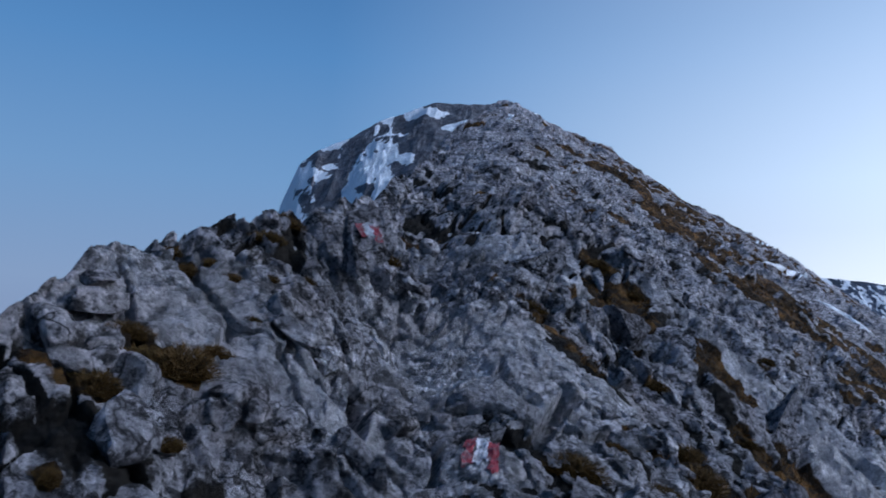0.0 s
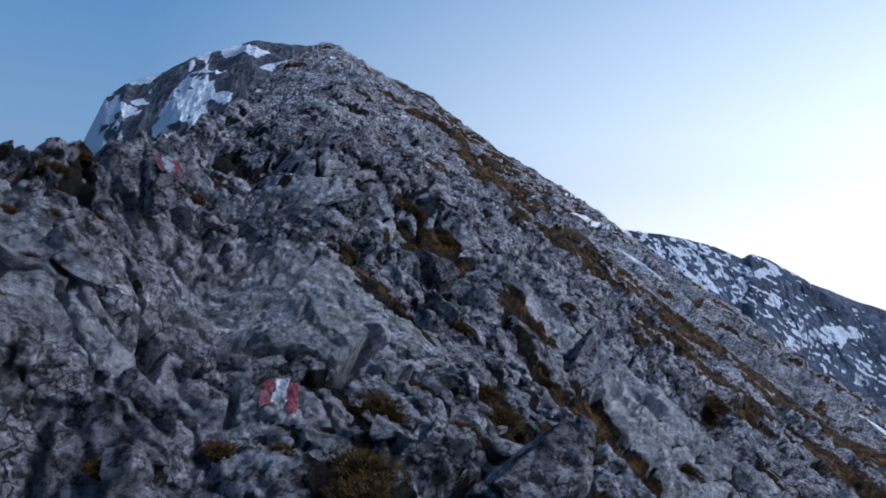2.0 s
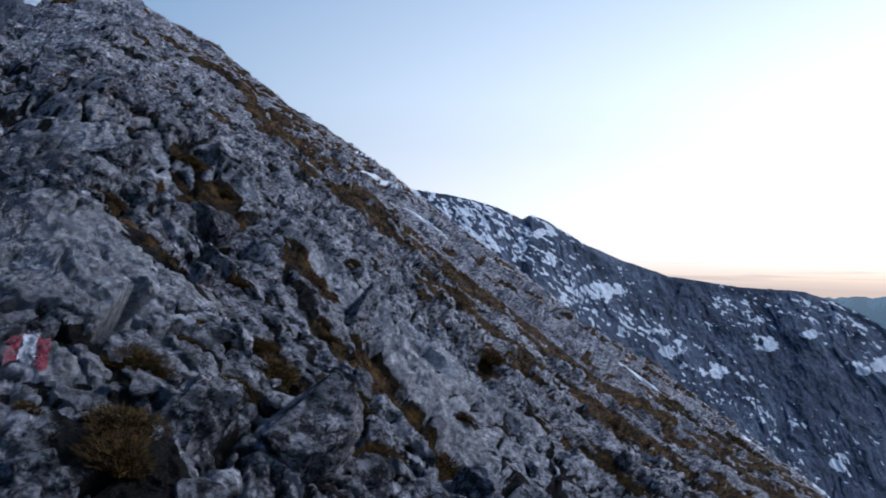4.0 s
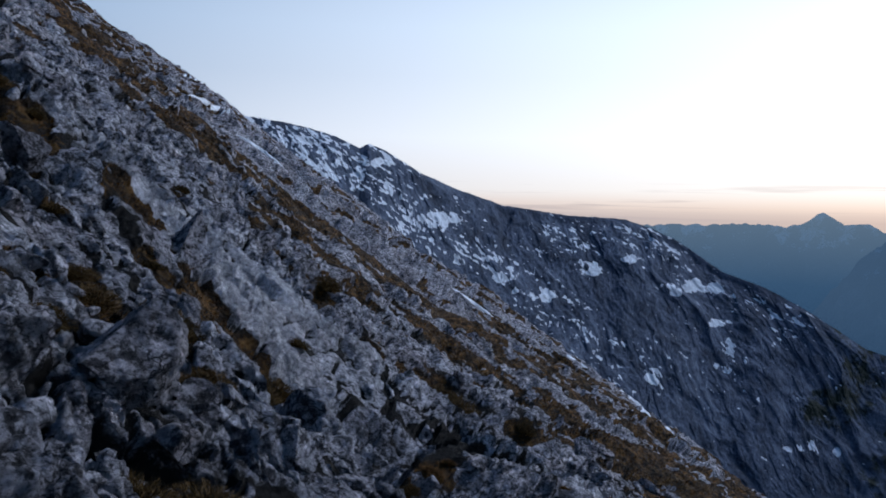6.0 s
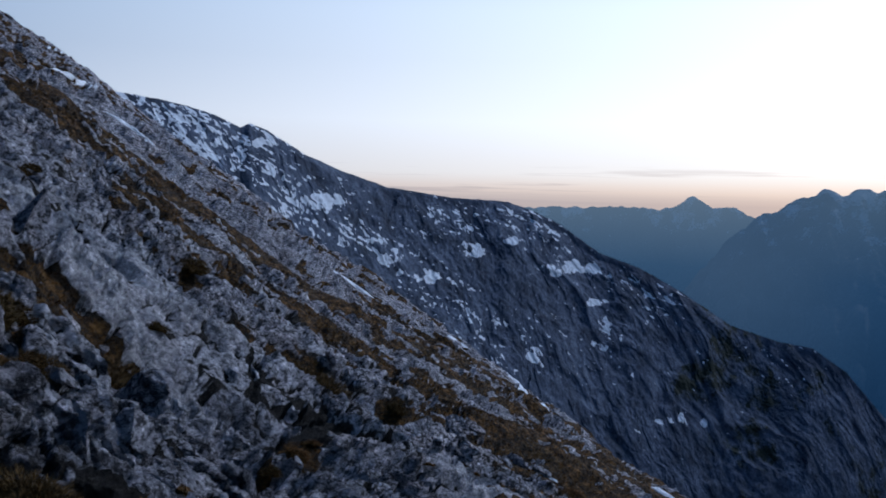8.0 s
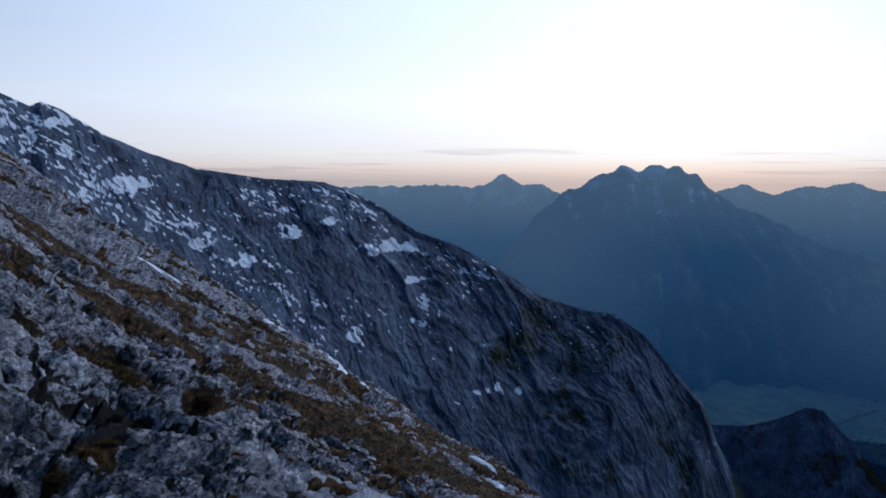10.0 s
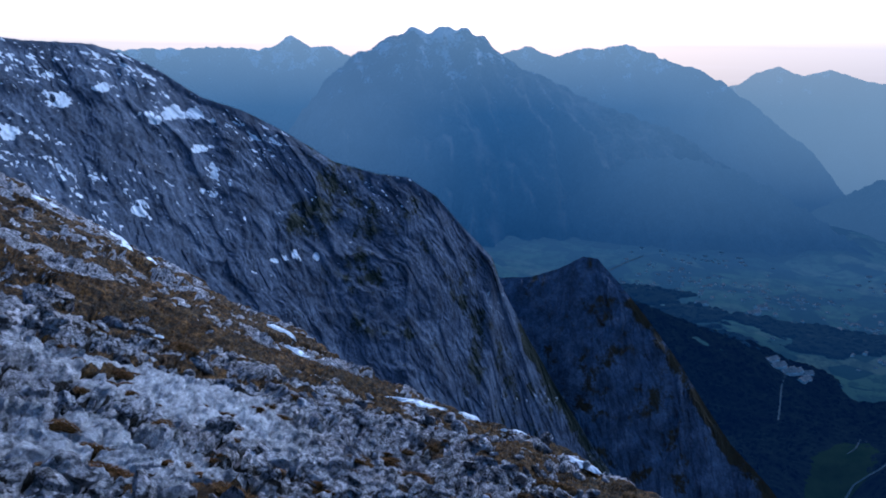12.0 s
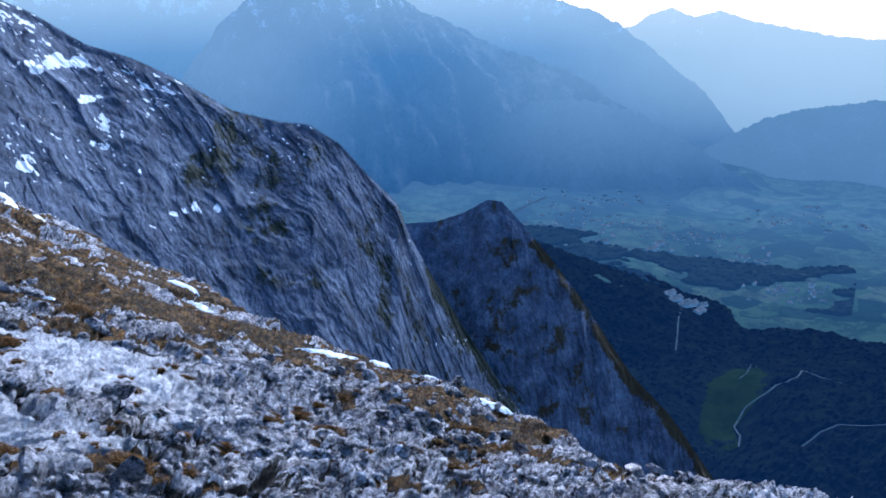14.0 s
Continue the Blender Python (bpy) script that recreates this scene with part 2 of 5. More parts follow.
FLANK_TUFTS = [(3.33, 7.55, 0.36), (2.05, 4.94, 0.32), (4.09, 8.13, 0.6), (12.57, 16.24, 0.75), (0.52, 3.37, 0.33), (0.22, 3.54, 0.12), (9.81, 13.04, 0.9), (1.13, 4.49, 0.22), (2.07, 5.57, 0.46), (3.14, 7.32, 0.45), (2.26, 5.25, 0.34),
               (3.72, 7.64, 0.7), (4.07, 7.37, 0.4), (4.35, 7.27, 0.55), (1.43, 3.55, 0.42), (9.63, 12.38, 1.1), (6.53, 8.54, 0.42), (5.77, 7.97, 0.27), (11.78, 12.77, 0.5), (5.06, 13.92, 0.42), (9.62, 20.72, 0.5), (11.57, 19.61, 0.4), (5.7, 10.73, 0.3), (1.7, 3.5, 0.4)]
MEADOW_TUFTS = [(7.04, 3.93, 0.6), (7.53, 4.05, 0.36), (8.2, 5.71, 0.38), (6.48, 4.81, 0.43), (10.15, 7.89, 0.4), (10.24, 6.13, 0.34), (8.94, 5.62, 0.22), (9.69, 3.37, 0.38), (11.82, 4.08, 0.5), (8.18, 3.57, 0.27), (9.13, 4.32, 0.33), (8.96, 4.66, 0.26),
                (11.71, 4.85, 0.44), (7.33, 3.41, 0.28), (9.79, 2.75, 0.26), (16.03, 2.8, 0.5), (15.91, 11.2, 0.9), (13.16, 5.07, 0.37), (15.95, 3.79, 0.4), (13.53, 7.19, 0.38), (11.33, 6.54, 0.27), (14.98, 5.06, 0.36), (11.5, 2.89, 0.3), (15.42, 1.94, 0.45), (6.82, 5.34, 0.28),
                (10.21, 13.16, 1.0), (6.98, 9.1, 0.55), (9.46, 7.49, 0.33), (12.25, 13.43, 0.55), (10.47, 10.32, 0.33)]


def turf_amount(x, y):
    """Dead grass: a long band across the flank, wide meadows by its lower edge, and spots between the stones."""
    az, r = np.degrees(np.arctan2(x, y)), np.hypot(x, y)
    u, v = 0.552 * x + 0.834 * y, 1.2 * (0.834 * x - 0.552 * y)
    n = fbm(u * 0.35, v * 0.12, 4, 91) + 1.15 * fbm(u * 1.3, v * 0.9, 4, 95, 0.6)
    centre = np.interp(x, [3, 4.3, 7, 9, 12, 15, 18, 21, 40], [20, 21.3, 24.2, 25.3, 26.8, 28.6, 30, 30.5, 33])
    band = np.exp(-((y - centre) / np.interp(x, [3, 10, 18, 25], [1.1, 1.8, 2.7, 5.5])) ** 2) * smooth(2.5, 5, x)
    low = smooth(36, 50, az) * smooth(12.5, 19, r) * (1 - 0.35 * smooth(60, 90, r))
    upper = smooth(20, 30, r) * smooth(7, 14, az) * (1 - smooth(36, 44, az))
    spots = np.zeros(r.shape)
    close = r < 26
    for sx, sy, wide in SUMMIT_TUFTS + PATH_TUFTS + FLANK_TUFTS + MEADOW_TUFTS:
        spots[close] += np.exp(-(((x[close] - sx) ** 2 + (y[close] - sy) ** 2) / (0.3 * wide * wide)))
    near = 1 - smooth(np.where(az < 34, 13, 9), np.where(az < 34, 22, 16), r)
    return smooth(0.32, 0.78, 1.05 * n + 0.95 * band + (0.62 + 0.25 * smooth(14, 22, r)) * low + 0.46 * upper + 2.0 * np.minimum(spots, 1) - 0.95 * near - 0.9 * smooth(8, 11, r) * (1 - smooth(5, 9, az)) - 0.12)


def pale_amount(x, y):
    total = 0
    for sx, sy, sr, k in SMOOTH_SLABS:
        total = total + k * np.exp(-(((x - sx) ** 2 + (y - sy) ** 2) / (sr * sr)) ** 1.5)
    return np.minimum(total, 1)


def gapped(s):
    """Stones with deep dark gaps between them."""
    return s - 0.42 - 0.8 * (1 - smooth(0.0, 0.28, s))


# near-black patches between the stones: bare earth and painted shade
DARK_PATCHES = [(-0.42, 2.95, 0.45), (1.8, 3.9, 0.8), (3.8, 7.5, 0.75), (0.55, 3.4, 0.3), (-1.0, 2.6, 0.25)]


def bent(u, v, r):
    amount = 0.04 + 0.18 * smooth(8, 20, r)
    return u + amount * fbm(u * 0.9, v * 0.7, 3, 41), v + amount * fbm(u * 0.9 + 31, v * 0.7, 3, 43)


def joint_soil_shade(x, y, r):
    """Dark earth and painted shade that fill the gaps between the stones."""
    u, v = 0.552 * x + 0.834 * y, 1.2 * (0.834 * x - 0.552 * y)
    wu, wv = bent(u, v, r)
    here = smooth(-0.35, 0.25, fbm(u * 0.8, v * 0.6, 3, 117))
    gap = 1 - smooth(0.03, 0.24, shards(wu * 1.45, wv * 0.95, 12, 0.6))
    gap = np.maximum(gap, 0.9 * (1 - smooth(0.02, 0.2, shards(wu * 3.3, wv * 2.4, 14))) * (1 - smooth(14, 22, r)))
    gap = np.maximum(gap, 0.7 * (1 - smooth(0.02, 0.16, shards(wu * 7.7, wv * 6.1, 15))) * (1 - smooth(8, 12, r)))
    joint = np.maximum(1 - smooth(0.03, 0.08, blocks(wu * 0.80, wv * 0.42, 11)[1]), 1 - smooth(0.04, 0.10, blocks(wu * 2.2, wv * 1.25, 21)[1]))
    soil_shade = np.maximum(gap, 0.8 * joint) * (0.35 + 0.65 * here) * (1 - smooth(22, 40, r))
    for sx, sy, wide in DARK_PATCHES:
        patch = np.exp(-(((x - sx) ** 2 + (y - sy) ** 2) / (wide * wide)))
        soil_shade = np.maximum(soil_shade, 0.95 * patch * (0.45 + 0.55 * smooth(-0.25, 0.2, fbm(u * 3.1, v * 2.7, 3, 119))))
    return soil_shade


def stones(x, y, r, turf, pale):
    """Broken limestone on the ridge: ribs, blocks and chips, each as fine as it can be seen from the path."""
    u, v = 0.552 * x + 0.834 * y, 1.2 * (0.834 * x - 0.552 * y)
    wu, wv = bent(u, v, r)
    az = np.degrees(np.arctan2(x, y))
    low = smooth(42, 52, az) * smooth(4, 7, r)
    soft = (1 - 0.6 * turf) * (1 - 0.4 * pale)
    far = smooth(14, 55, r)
    outcrop = smooth(5, 10, r) * (1 - 0.75 * low)
    # rubble in some places, whole slabs in others
    crag = smooth(-0.25, 0.35, fbm(u * 0.55, v * 0.4, 3, 37))
    crag = np.maximum(crag, 0.75 * low)
    h = 0.33 * fbm(u * 0.38, v * 0.16, 3, 3) * smooth(4, 11, r) - 0.05
    h = h + far * (0.55 * fbm(u * 0.11, v * 0.045, 4, 7) + 0.8 * blocks(wu * 0.20, wv * 0.10, 13)[0] - 0.08)
    h = h + (0.05 + 0.22 * outcrop + 0.28 * far) * soft * (shards(wu * 0.62, wv * 0.34, 11, 0.5) - 0.45)
    mid = shards(wu * 1.45, wv * 0.95, 12, 0.6)
    h = h + (0.085 + 0.11 * outcrop + 0.12 * far) * soft * (0.4 + 0.6 * crag) * (mid - 0.45)
    h = h - soft * (0.10 + 0.10 * outcrop) * crag * (1 - smooth(0.0, 0.3, mid))
    fine = soft * (0.45 + 0.55 * crag)
    h = h + where_seen((0.085 + 0.035 * low + 0.06 * outcrop) * fine * (1 - smooth(60, 90, r)), lambda a, b: gapped(shards(a, b, 14)), wu * 3.3, wv * 2.4)
    h = h + where_seen((0.050 + 0.020 * low) * fine * (1 - smooth(22, 36, r)), lambda a, b: gapped(shards(a, b, 15)), wu * 7.7, wv * 6.1)
    h = h + where_seen((0.022 + 0.008 * low) * (0.3 + 0.7 * fine) * (1 - smooth(9, 14, r)), lambda a, b: shards(a, b, 16, 1.3) - 0.45, u * 18, v * 14.5)
    # open joints
    jb, jm = blocks(wu * 0.80, wv * 0.42, 11)[1], blocks(wu * 2.2, wv * 1.25, 21)[1]
    open_joint = smooth(-0.1, 0.3, vnoise(u * 0.9, v * 0.8, 18))
    h = h - soft * 0.34 * open_joint * (1 - smooth(0.015, 0.06, jb))
    h = h - soft * 0.24 * np.maximum(open_joint, 0.35) * (1 - smooth(0.02, 0.085, jm)) * (1 + far)
    # runnels down the bare flank
    run = smooth(14, 22, az) * (1 - smooth(44, 50, az)) * smooth(4.5, 7, r) * (1 - smooth(22, 40, r))
    h = h + run * soft * 0.11 * ridged(wu * 0.95, wv * 0.13, 3, 29)
    # coarse skin of the weathered stone
    h = h + where_seen((0.35 + 0.65 * soft) * (1 - smooth(14, 26, r)), lambda a, b: 0.026 * fbm(a, b, 5, 61, 0.66), u * 5.5, v * 5.5)
    for hx, hy, hr, hd in HOLLOWS:
        h = h - hd * np.exp(-(((x - hx) ** 2 + (y - hy) ** 2) / (hr * hr)))
    return h


def ground_at(x, y):
    """Places on the ground for places in the plan: rows of x, y, z."""
    x, y = np.atleast_1d(np.asarray(x, float)), np.atleast_1d(np.asarray(y, float))
    r = np.hypot(x, y)
    base, over, dome = ridge_base(x, y)
    turf, pale = turf_amount(x, y), pale_amount(x, y)
    h = stones(x, y, r, turf, pale) * smooth(0.3, 1.2, r)
    return np.stack([x + OUT[0] * h, y + OUT[1] * h, base + OUT[2] * h], -1)
# ---- end of plan ----


# ---- materials ----
def material(name):
    m = bpy.data.materials.new(name)
    m.use_nodes = True
    nt = m.node_tree
    return m, nt, nt.nodes["Principled BSDF"]


def node(nt, kind, **values):
    n = nt.nodes.new(kind)
    for key, value in values.items():
        n.inputs[key.replace("_", " ")].default_value = value
    return n


def noise_tex(nt, coord, scale, detail=6.0, rough=0.6, stretch=None):
    n = node(nt, "ShaderNodeTexNoise", Scale=scale, Detail=detail, Roughness=rough)
    src = coord
    if stretch:
        mp = nt.nodes.new("ShaderNodeMapping")
        mp.inputs["Rotation"].default_value = stretch[0]
        mp.inputs["Scale"].default_value = stretch[1]
        nt.links.new(coord, mp.inputs[0])
        src = mp.outputs[0]
    nt.links.new(src, n.inputs["Vector"])
    return n.outputs["Fac"]


def ramp(nt, fac, stops):
    n = nt.nodes.new("ShaderNodeValToRGB")
    while len(n.color_ramp.elements) < len(stops):
        n.color_ramp.elements.new(0.5)
    for e, (p, c) in zip(n.color_ramp.elements, stops):
        e.position = p
        e.color = (*c, 1) if len(c) == 3 else c
    nt.links.new(fac, n.inputs[0])
    return n.outputs[0]


def mix(nt, fac, a, b, blend="MIX"):
    n = nt.nodes.new("ShaderNodeMix")
    n.data_type = "RGBA"
    n.blend_type = blend
    for sock, value in ((n.inputs[0], fac), (n.inputs[6], a), (n.inputs[7], b)):
        if hasattr(value, "links"):
            nt.links.new(value, sock)
        else:
            sock.default_value = value if isinstance(value, float) else (*value, 1)
    return n.outputs[2]


def grey(v):
    return (v, v, v)


def bump(nt, height, strength, distance, bsdf, normal=None):
    n = node(nt, "ShaderNodeBump", Strength=strength, Distance=distance)
    nt.links.new(height, n.inputs["Height"])
    if normal:
        nt.links.new(normal, n.inputs["Normal"])
    nt.links.new(n.outputs[0], bsdf.inputs["Normal"])
    return n.outputs[0]


def voronoi(nt, vec, scale, feature):
    n = node(nt, "ShaderNodeTexVoronoi", Scale=scale)
    n.feature = feature
    nt.links.new(vec, n.inputs["Vector"])
    return n


def warped(nt, co, scale, amount):
    n = node(nt, "ShaderNodeTexNoise", Scale=scale, Detail=4.0, Roughness=0.6)
    nt.links.new(co, n.inputs["Vector"])
    return mix(nt, amount, co, n.outputs["Color"], "LINEAR_LIGHT")


def limestone_colour(nt, co):
    """Weathered grey limestone; also gives a height for its fine relief."""
    pale = ramp(nt, noise_tex(nt, co, 0.9, 10, 0.66), [(0.36, (0.34, 0.33, 0.365)), (0.46, (0.60, 0.578, 0.62)), (0.60, (0.90, 0.868, 0.905))])
    spots = ramp(nt, noise_tex(nt, co, 9.5, 8, 0.72), [(0.40, (0.030, 0.031, 0.037)), (0.445, grey(0.22)), (0.49, grey(0.80)), (0.55, grey(1.0))])
    fine = ramp(nt, noise_tex(nt, co, 30.0, 8, 0.78), [(0.39, (0.10, 0.102, 0.115)), (0.45, grey(0.70)), (0.52, grey(1.0))])
    grit = ramp(nt, noise_tex(nt, co, 85.0, 5, 0.75), [(0.42, grey(0.4)), (0.50, grey(1.0))])
    c = mix(nt, 0.92, pale, spots, "MULTIPLY")
    c = mix(nt, 0.75, c, fine, "MULTIPLY")
    c = mix(nt, 0.35, c, grit, "MULTIPLY")
    # each small broken face weathers to a tone of its own
    for scale, least in ((12.0, 0.55), (34.0, 0.60)):
        tone = nt.nodes.new("ShaderNodeSeparateColor")
        nt.links.new(voronoi(nt, warped(nt, co, 2.2 * scale, 0.5 / scale), scale, "F1").outputs["Color"], tone.inputs[0])
        c = mix(nt, 0.85, c, ramp(nt, tone.outputs[0], [(0.0, grey(least)), (0.5, grey(0.9)), (1.0, grey(1.25))]), "MULTIPLY")
    blot = ramp(nt, noise_tex(nt, co, 2.6, 7, 0.66), [(0.40, (0.30, 0.305, 0.34)), (0.47, grey(0.8)), (0.55, grey(1.0))])
    c = mix(nt, 0.35, c, blot, "MULTIPLY")
    crack_wide = ramp(nt, voronoi(nt, warped(nt, co, 1.6, 0.40), 2.1, "DISTANCE_TO_EDGE").outputs["Distance"], [(0.0, grey(0.05)), (0.022, grey(1.0))])
    crack_thin = ramp(nt, voronoi(nt, warped(nt, co, 4.5, 0.16), 7.5, "DISTANCE_TO_EDGE").outputs["Distance"], [(0.0, grey(0.04)), (0.02, grey(0.08)), (0.06, grey(1.0))])
    broken = ramp(nt, noise_tex(nt, co, 1.4, 4, 0.6), [(0.46, grey(1.0)), (0.56, grey(0.0))])
    parted = ramp(nt, noise_tex(nt, co, 2.3, 5, 0.7), [(0.50, grey(1.0)), (0.57, grey(0.0))])
    cracks = mix(nt, 1.0, mix(nt, broken, crack_wide, (1.0, 1.0, 1.0)), mix(nt, parted, crack_thin, (1.0, 1.0, 1.0)), "MULTIPLY")
    c = mix(nt, 0.92, c, cracks, "MULTIPLY")
    warm = ramp(nt, noise_tex(nt, co, 0.8, 6, 0.6), [(0.46, grey(0.0)), (0.68, grey(1.0))])
    c = mix(nt, warm, c, mix(nt, 0.7, c, (0.90, 0.79, 0.72), "MULTIPLY"))
    relief = mix(nt, 0.6, noise_tex(nt, co, 5.0, 11, 0.80), cracks, "MULTIPLY")
    return c, relief


def make_rock(name, turf=False):
    m, nt, b = material(name)
    co = nt.nodes.new("ShaderNodeNewGeometry").outputs["Position"]
    c, relief = limestone_colour(nt, co)
    if turf:
        at = nt.nodes.new("ShaderNodeAttribute")
        at.attribute_name = "pale"
        clean = ramp(nt, noise_tex(nt, co, 4.0, 9, 0.75), [(0.38, (0.40, 0.39, 0.41)), (0.48, (0.72, 0.70, 0.72)), (0.60, (0.86, 0.84, 0.85))])
        clean = mix(nt, 0.55, clean, ramp(nt, noise_tex(nt, co, 20.0, 8, 0.8), [(0.42, grey(0.2)), (0.50, grey(1.0))]), "MULTIPLY")
        half = nt.nodes.new("ShaderNodeMath")
        half.operation = "MULTIPLY"
        half.inputs[1].default_value = 0.8
        nt.links.new(at.outputs["Fac"], half.inputs[0])
        c = mix(nt, half.outputs[0], c, clean)
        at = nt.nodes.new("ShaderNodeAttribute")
        at.attribute_name = "soil_shade"
        # gap colour: earth darkened further to paint in the shade of the crevices
        gap_dark = ramp(nt, noise_tex(nt, co, 9.0, 8, 0.75), [(0.40, (0.006, 0.005, 0.005)), (0.60, (0.030, 0.025, 0.020))])
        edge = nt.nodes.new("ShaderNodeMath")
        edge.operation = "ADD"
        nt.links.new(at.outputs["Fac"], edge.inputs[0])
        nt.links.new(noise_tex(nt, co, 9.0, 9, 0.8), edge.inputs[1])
        c = mix(nt, ramp(nt, edge.outputs[0], [(0.88, grey(0.0)), (1.02, grey(1.0))]), c, gap_dark)
        at = nt.nodes.new("ShaderNodeAttribute")
        at.attribute_name = "turf"
        earth = ramp(nt, noise_tex(nt, co, 4.0, 10, 0.8), [(0.40, (0.004, 0.002, 0.001)), (0.5, (0.048, 0.023, 0.006)), (0.63, (0.28, 0.135, 0.035))])
        tint = ramp(nt, noise_tex(nt, co, 0.6, 5, 0.6), [(0.4, (0.55, 0.58, 0.48)), (0.6, (1.0, 1.0, 1.0))])
        earth = mix(nt, 1.0, earth, tint, "MULTIPLY")
        edge = nt.nodes.new("ShaderNodeMath")
        edge.operation = "ADD"
        nt.links.new(at.outputs["Fac"], edge.inputs[0])
        nt.links.new(noise_tex(nt, co, 5.0, 9, 0.75), edge.inputs[1])
        fac = ramp(nt, edge.outputs[0], [(0.84, grey(0.0)), (0.98, grey(1.0))])
        c = mix(nt, fac, c, earth)
        # shade on the snowy shoulder, painted as a dark blue-grey over the rock
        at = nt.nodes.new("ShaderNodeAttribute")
        at.attribute_name = "painted_shade"
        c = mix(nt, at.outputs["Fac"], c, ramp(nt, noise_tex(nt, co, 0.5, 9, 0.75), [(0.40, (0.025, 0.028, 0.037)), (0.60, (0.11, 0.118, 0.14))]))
        at = nt.nodes.new("ShaderNodeAttribute")
        at.attribute_name = "snow"
        edge = nt.nodes.new("ShaderNodeMath")
        edge.operation = "ADD"
        nt.links.new(at.outputs["Fac"], edge.inputs[0])
        nt.links.new(noise_tex(nt, co, 0.7, 8, 0.7), edge.inputs[1])
        c = mix(nt, ramp(nt, edge.outputs[0], [(0.95, grey(0.0)), (1.0, grey(1.0))]), c, (0.82, 0.85, 0.88))
    nt.links.new(c, b.inputs["Base Color"])
    b.inputs["Roughness"].default_value = 0.9
    b.inputs["Specular IOR Level"].default_value = 0.2
    n1 = bump(nt, relief, 1.0, 0.11, b)
    chips = mix(nt, 0.5, voronoi(nt, warped(nt, co, 20.0, 0.05), 15.0, "F1").outputs["Distance"], voronoi(nt, warped(nt, co, 60.0, 0.02), 42.0, "F1").outputs["Distance"])
    n2 = bump(nt, chips, 1.0, 0.03, b, n1)
    bump(nt, noise_tex(nt, co, 24.0, 9, 0.82), 1.0, 0.03, b, n2)
    return m


rock_ground = make_rock("limestone_ground", True)
rock_loose = make_rock("limestone_loose")


# ---- mesh helpers ----
def grid_mesh(name, xs, ys, zs, mat, wrap=False, attribute=None, round_faces=False):
    """A sheet of quads from three arrays of rows and columns."""
    rows, cols = xs.shape
    me = bpy.data.meshes.new(name)
    idx = np.arange(rows * cols).reshape(rows, cols)
    if wrap:
        idx = np.concatenate([idx, idx[:, :1]], 1)
    quads = np.stack([idx[:-1, :-1], idx[:-1, 1:], idx[1:, 1:], idx[1:, :-1]], -1).reshape(-1, 4)
    me.vertices.add(rows * cols)
    me.vertices.foreach_set("co", np.stack([xs, ys, zs], -1).astype(np.float32).ravel())
    me.loops.add(quads.size)
    me.loops.foreach_set("vertex_index", quads.astype(np.int32).ravel())
    me.polygons.add(len(quads))
    me.polygons.foreach_set("loop_start", np.arange(0, quads.size, 4, dtype=np.int32))
    me.polygons.foreach_set("use_smooth", np.full(len(quads), round_faces, dtype=bool))
    me.update(calc_edges=True)
    me.materials.append(mat)
    for key, values in attribute or ():
        at = me.attributes.new(key, "FLOAT", "POINT")
        at.data.foreach_set("value", values.astype(np.float32).ravel())
    return me


# ---- the near ridge ----
fine = np.arange(-33, 108, 0.13)
coarse = np.arange(108, 327, 3.0)
az_all = np.radians(np.concatenate([fine, coarse]))
radii = np.concatenate([np.geomspace(0.02, 2.2, 36, endpoint=False), np.geomspace(2.2, 9, 370, endpoint=False), np.geomspace(9, 96, 290, endpoint=False), np.linspace(96, 122, 120, endpoint=False), np.geomspace(122, 140, 8, endpoint=False), np.geomspace(140, 700, 26)])
RR, AA = np.meshgrid(radii, az_all, indexing="ij")
gx, gy = RR * np.sin(AA), RR * np.cos(AA)
g_turf, g_pale = turf_amount(gx, gy), pale_amount(gx, gy)
base, over, is_dome = ridge_base(gx, gy)
g_turf = g_turf * (1 - is_dome)
# dark earth, with crevice shade painted in, along the open joints
g_soil_shade = np.zeros(gx.shape)
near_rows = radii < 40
g_soil_shade[near_rows] = joint_soil_shade(gx[near_rows], gy[near_rows], RR[near_rows]) * (1 - 0.8 * g_pale[near_rows])
gh = stones(gx, gy, RR, g_turf, g_pale) * smooth(0.3, 1.2, RR) * (1 - 0.75 * is_dome) + is_dome * (0.9 * ridged(gx * 0.16, gy * 0.10, 4, 27) - 1.1) * smooth(0, 2.5, np.abs(RR - 108))
# old snow on the far top: azimuth, elevation, half widths
TOP_SNOW = [(-6.4, 11.5, 0.55, 0.45), (-5.5, 12.4, 0.8, 0.6), (-4.7, 13.3, 0.9, 0.75), (-3.8, 14.2, 0.85, 0.7), (-2.7, 13.9, 0.8, 0.42), (-4.0, 12.9, 0.9, 0.5), (-4.9, 15.8, 0.5, 0.4), (-3.2, 15.5, 0.7, 0.22), (-1.5, 16.9, 2.0, 0.35), (0.6, 16.3, 0.9, 0.18),
            (4.4, 16.5, 0.6, 0.15), (5.9, 16.4, 0.3, 0.1), (20.6, 7.9, 1.0, 0.07), (22.6, 5.5, 0.6, 0.08)]
g_az, g_el = np.degrees(AA), np.degrees(np.arctan2(base, RR))
g_snow = np.full(gx.shape, -2.0)
for sa, se, ha, he in TOP_SNOW:
    d2 = ((g_az - sa) / ha) ** 2 + ((g_el - se) / he) ** 2
    g_snow = np.maximum(g_snow, np.where((RR > 40) & (d2 < 3), 0.95 - 0.62 * d2 + 0.16 * fbm(g_az * 1.6, g_el * 2.0, 4, 5), -2))
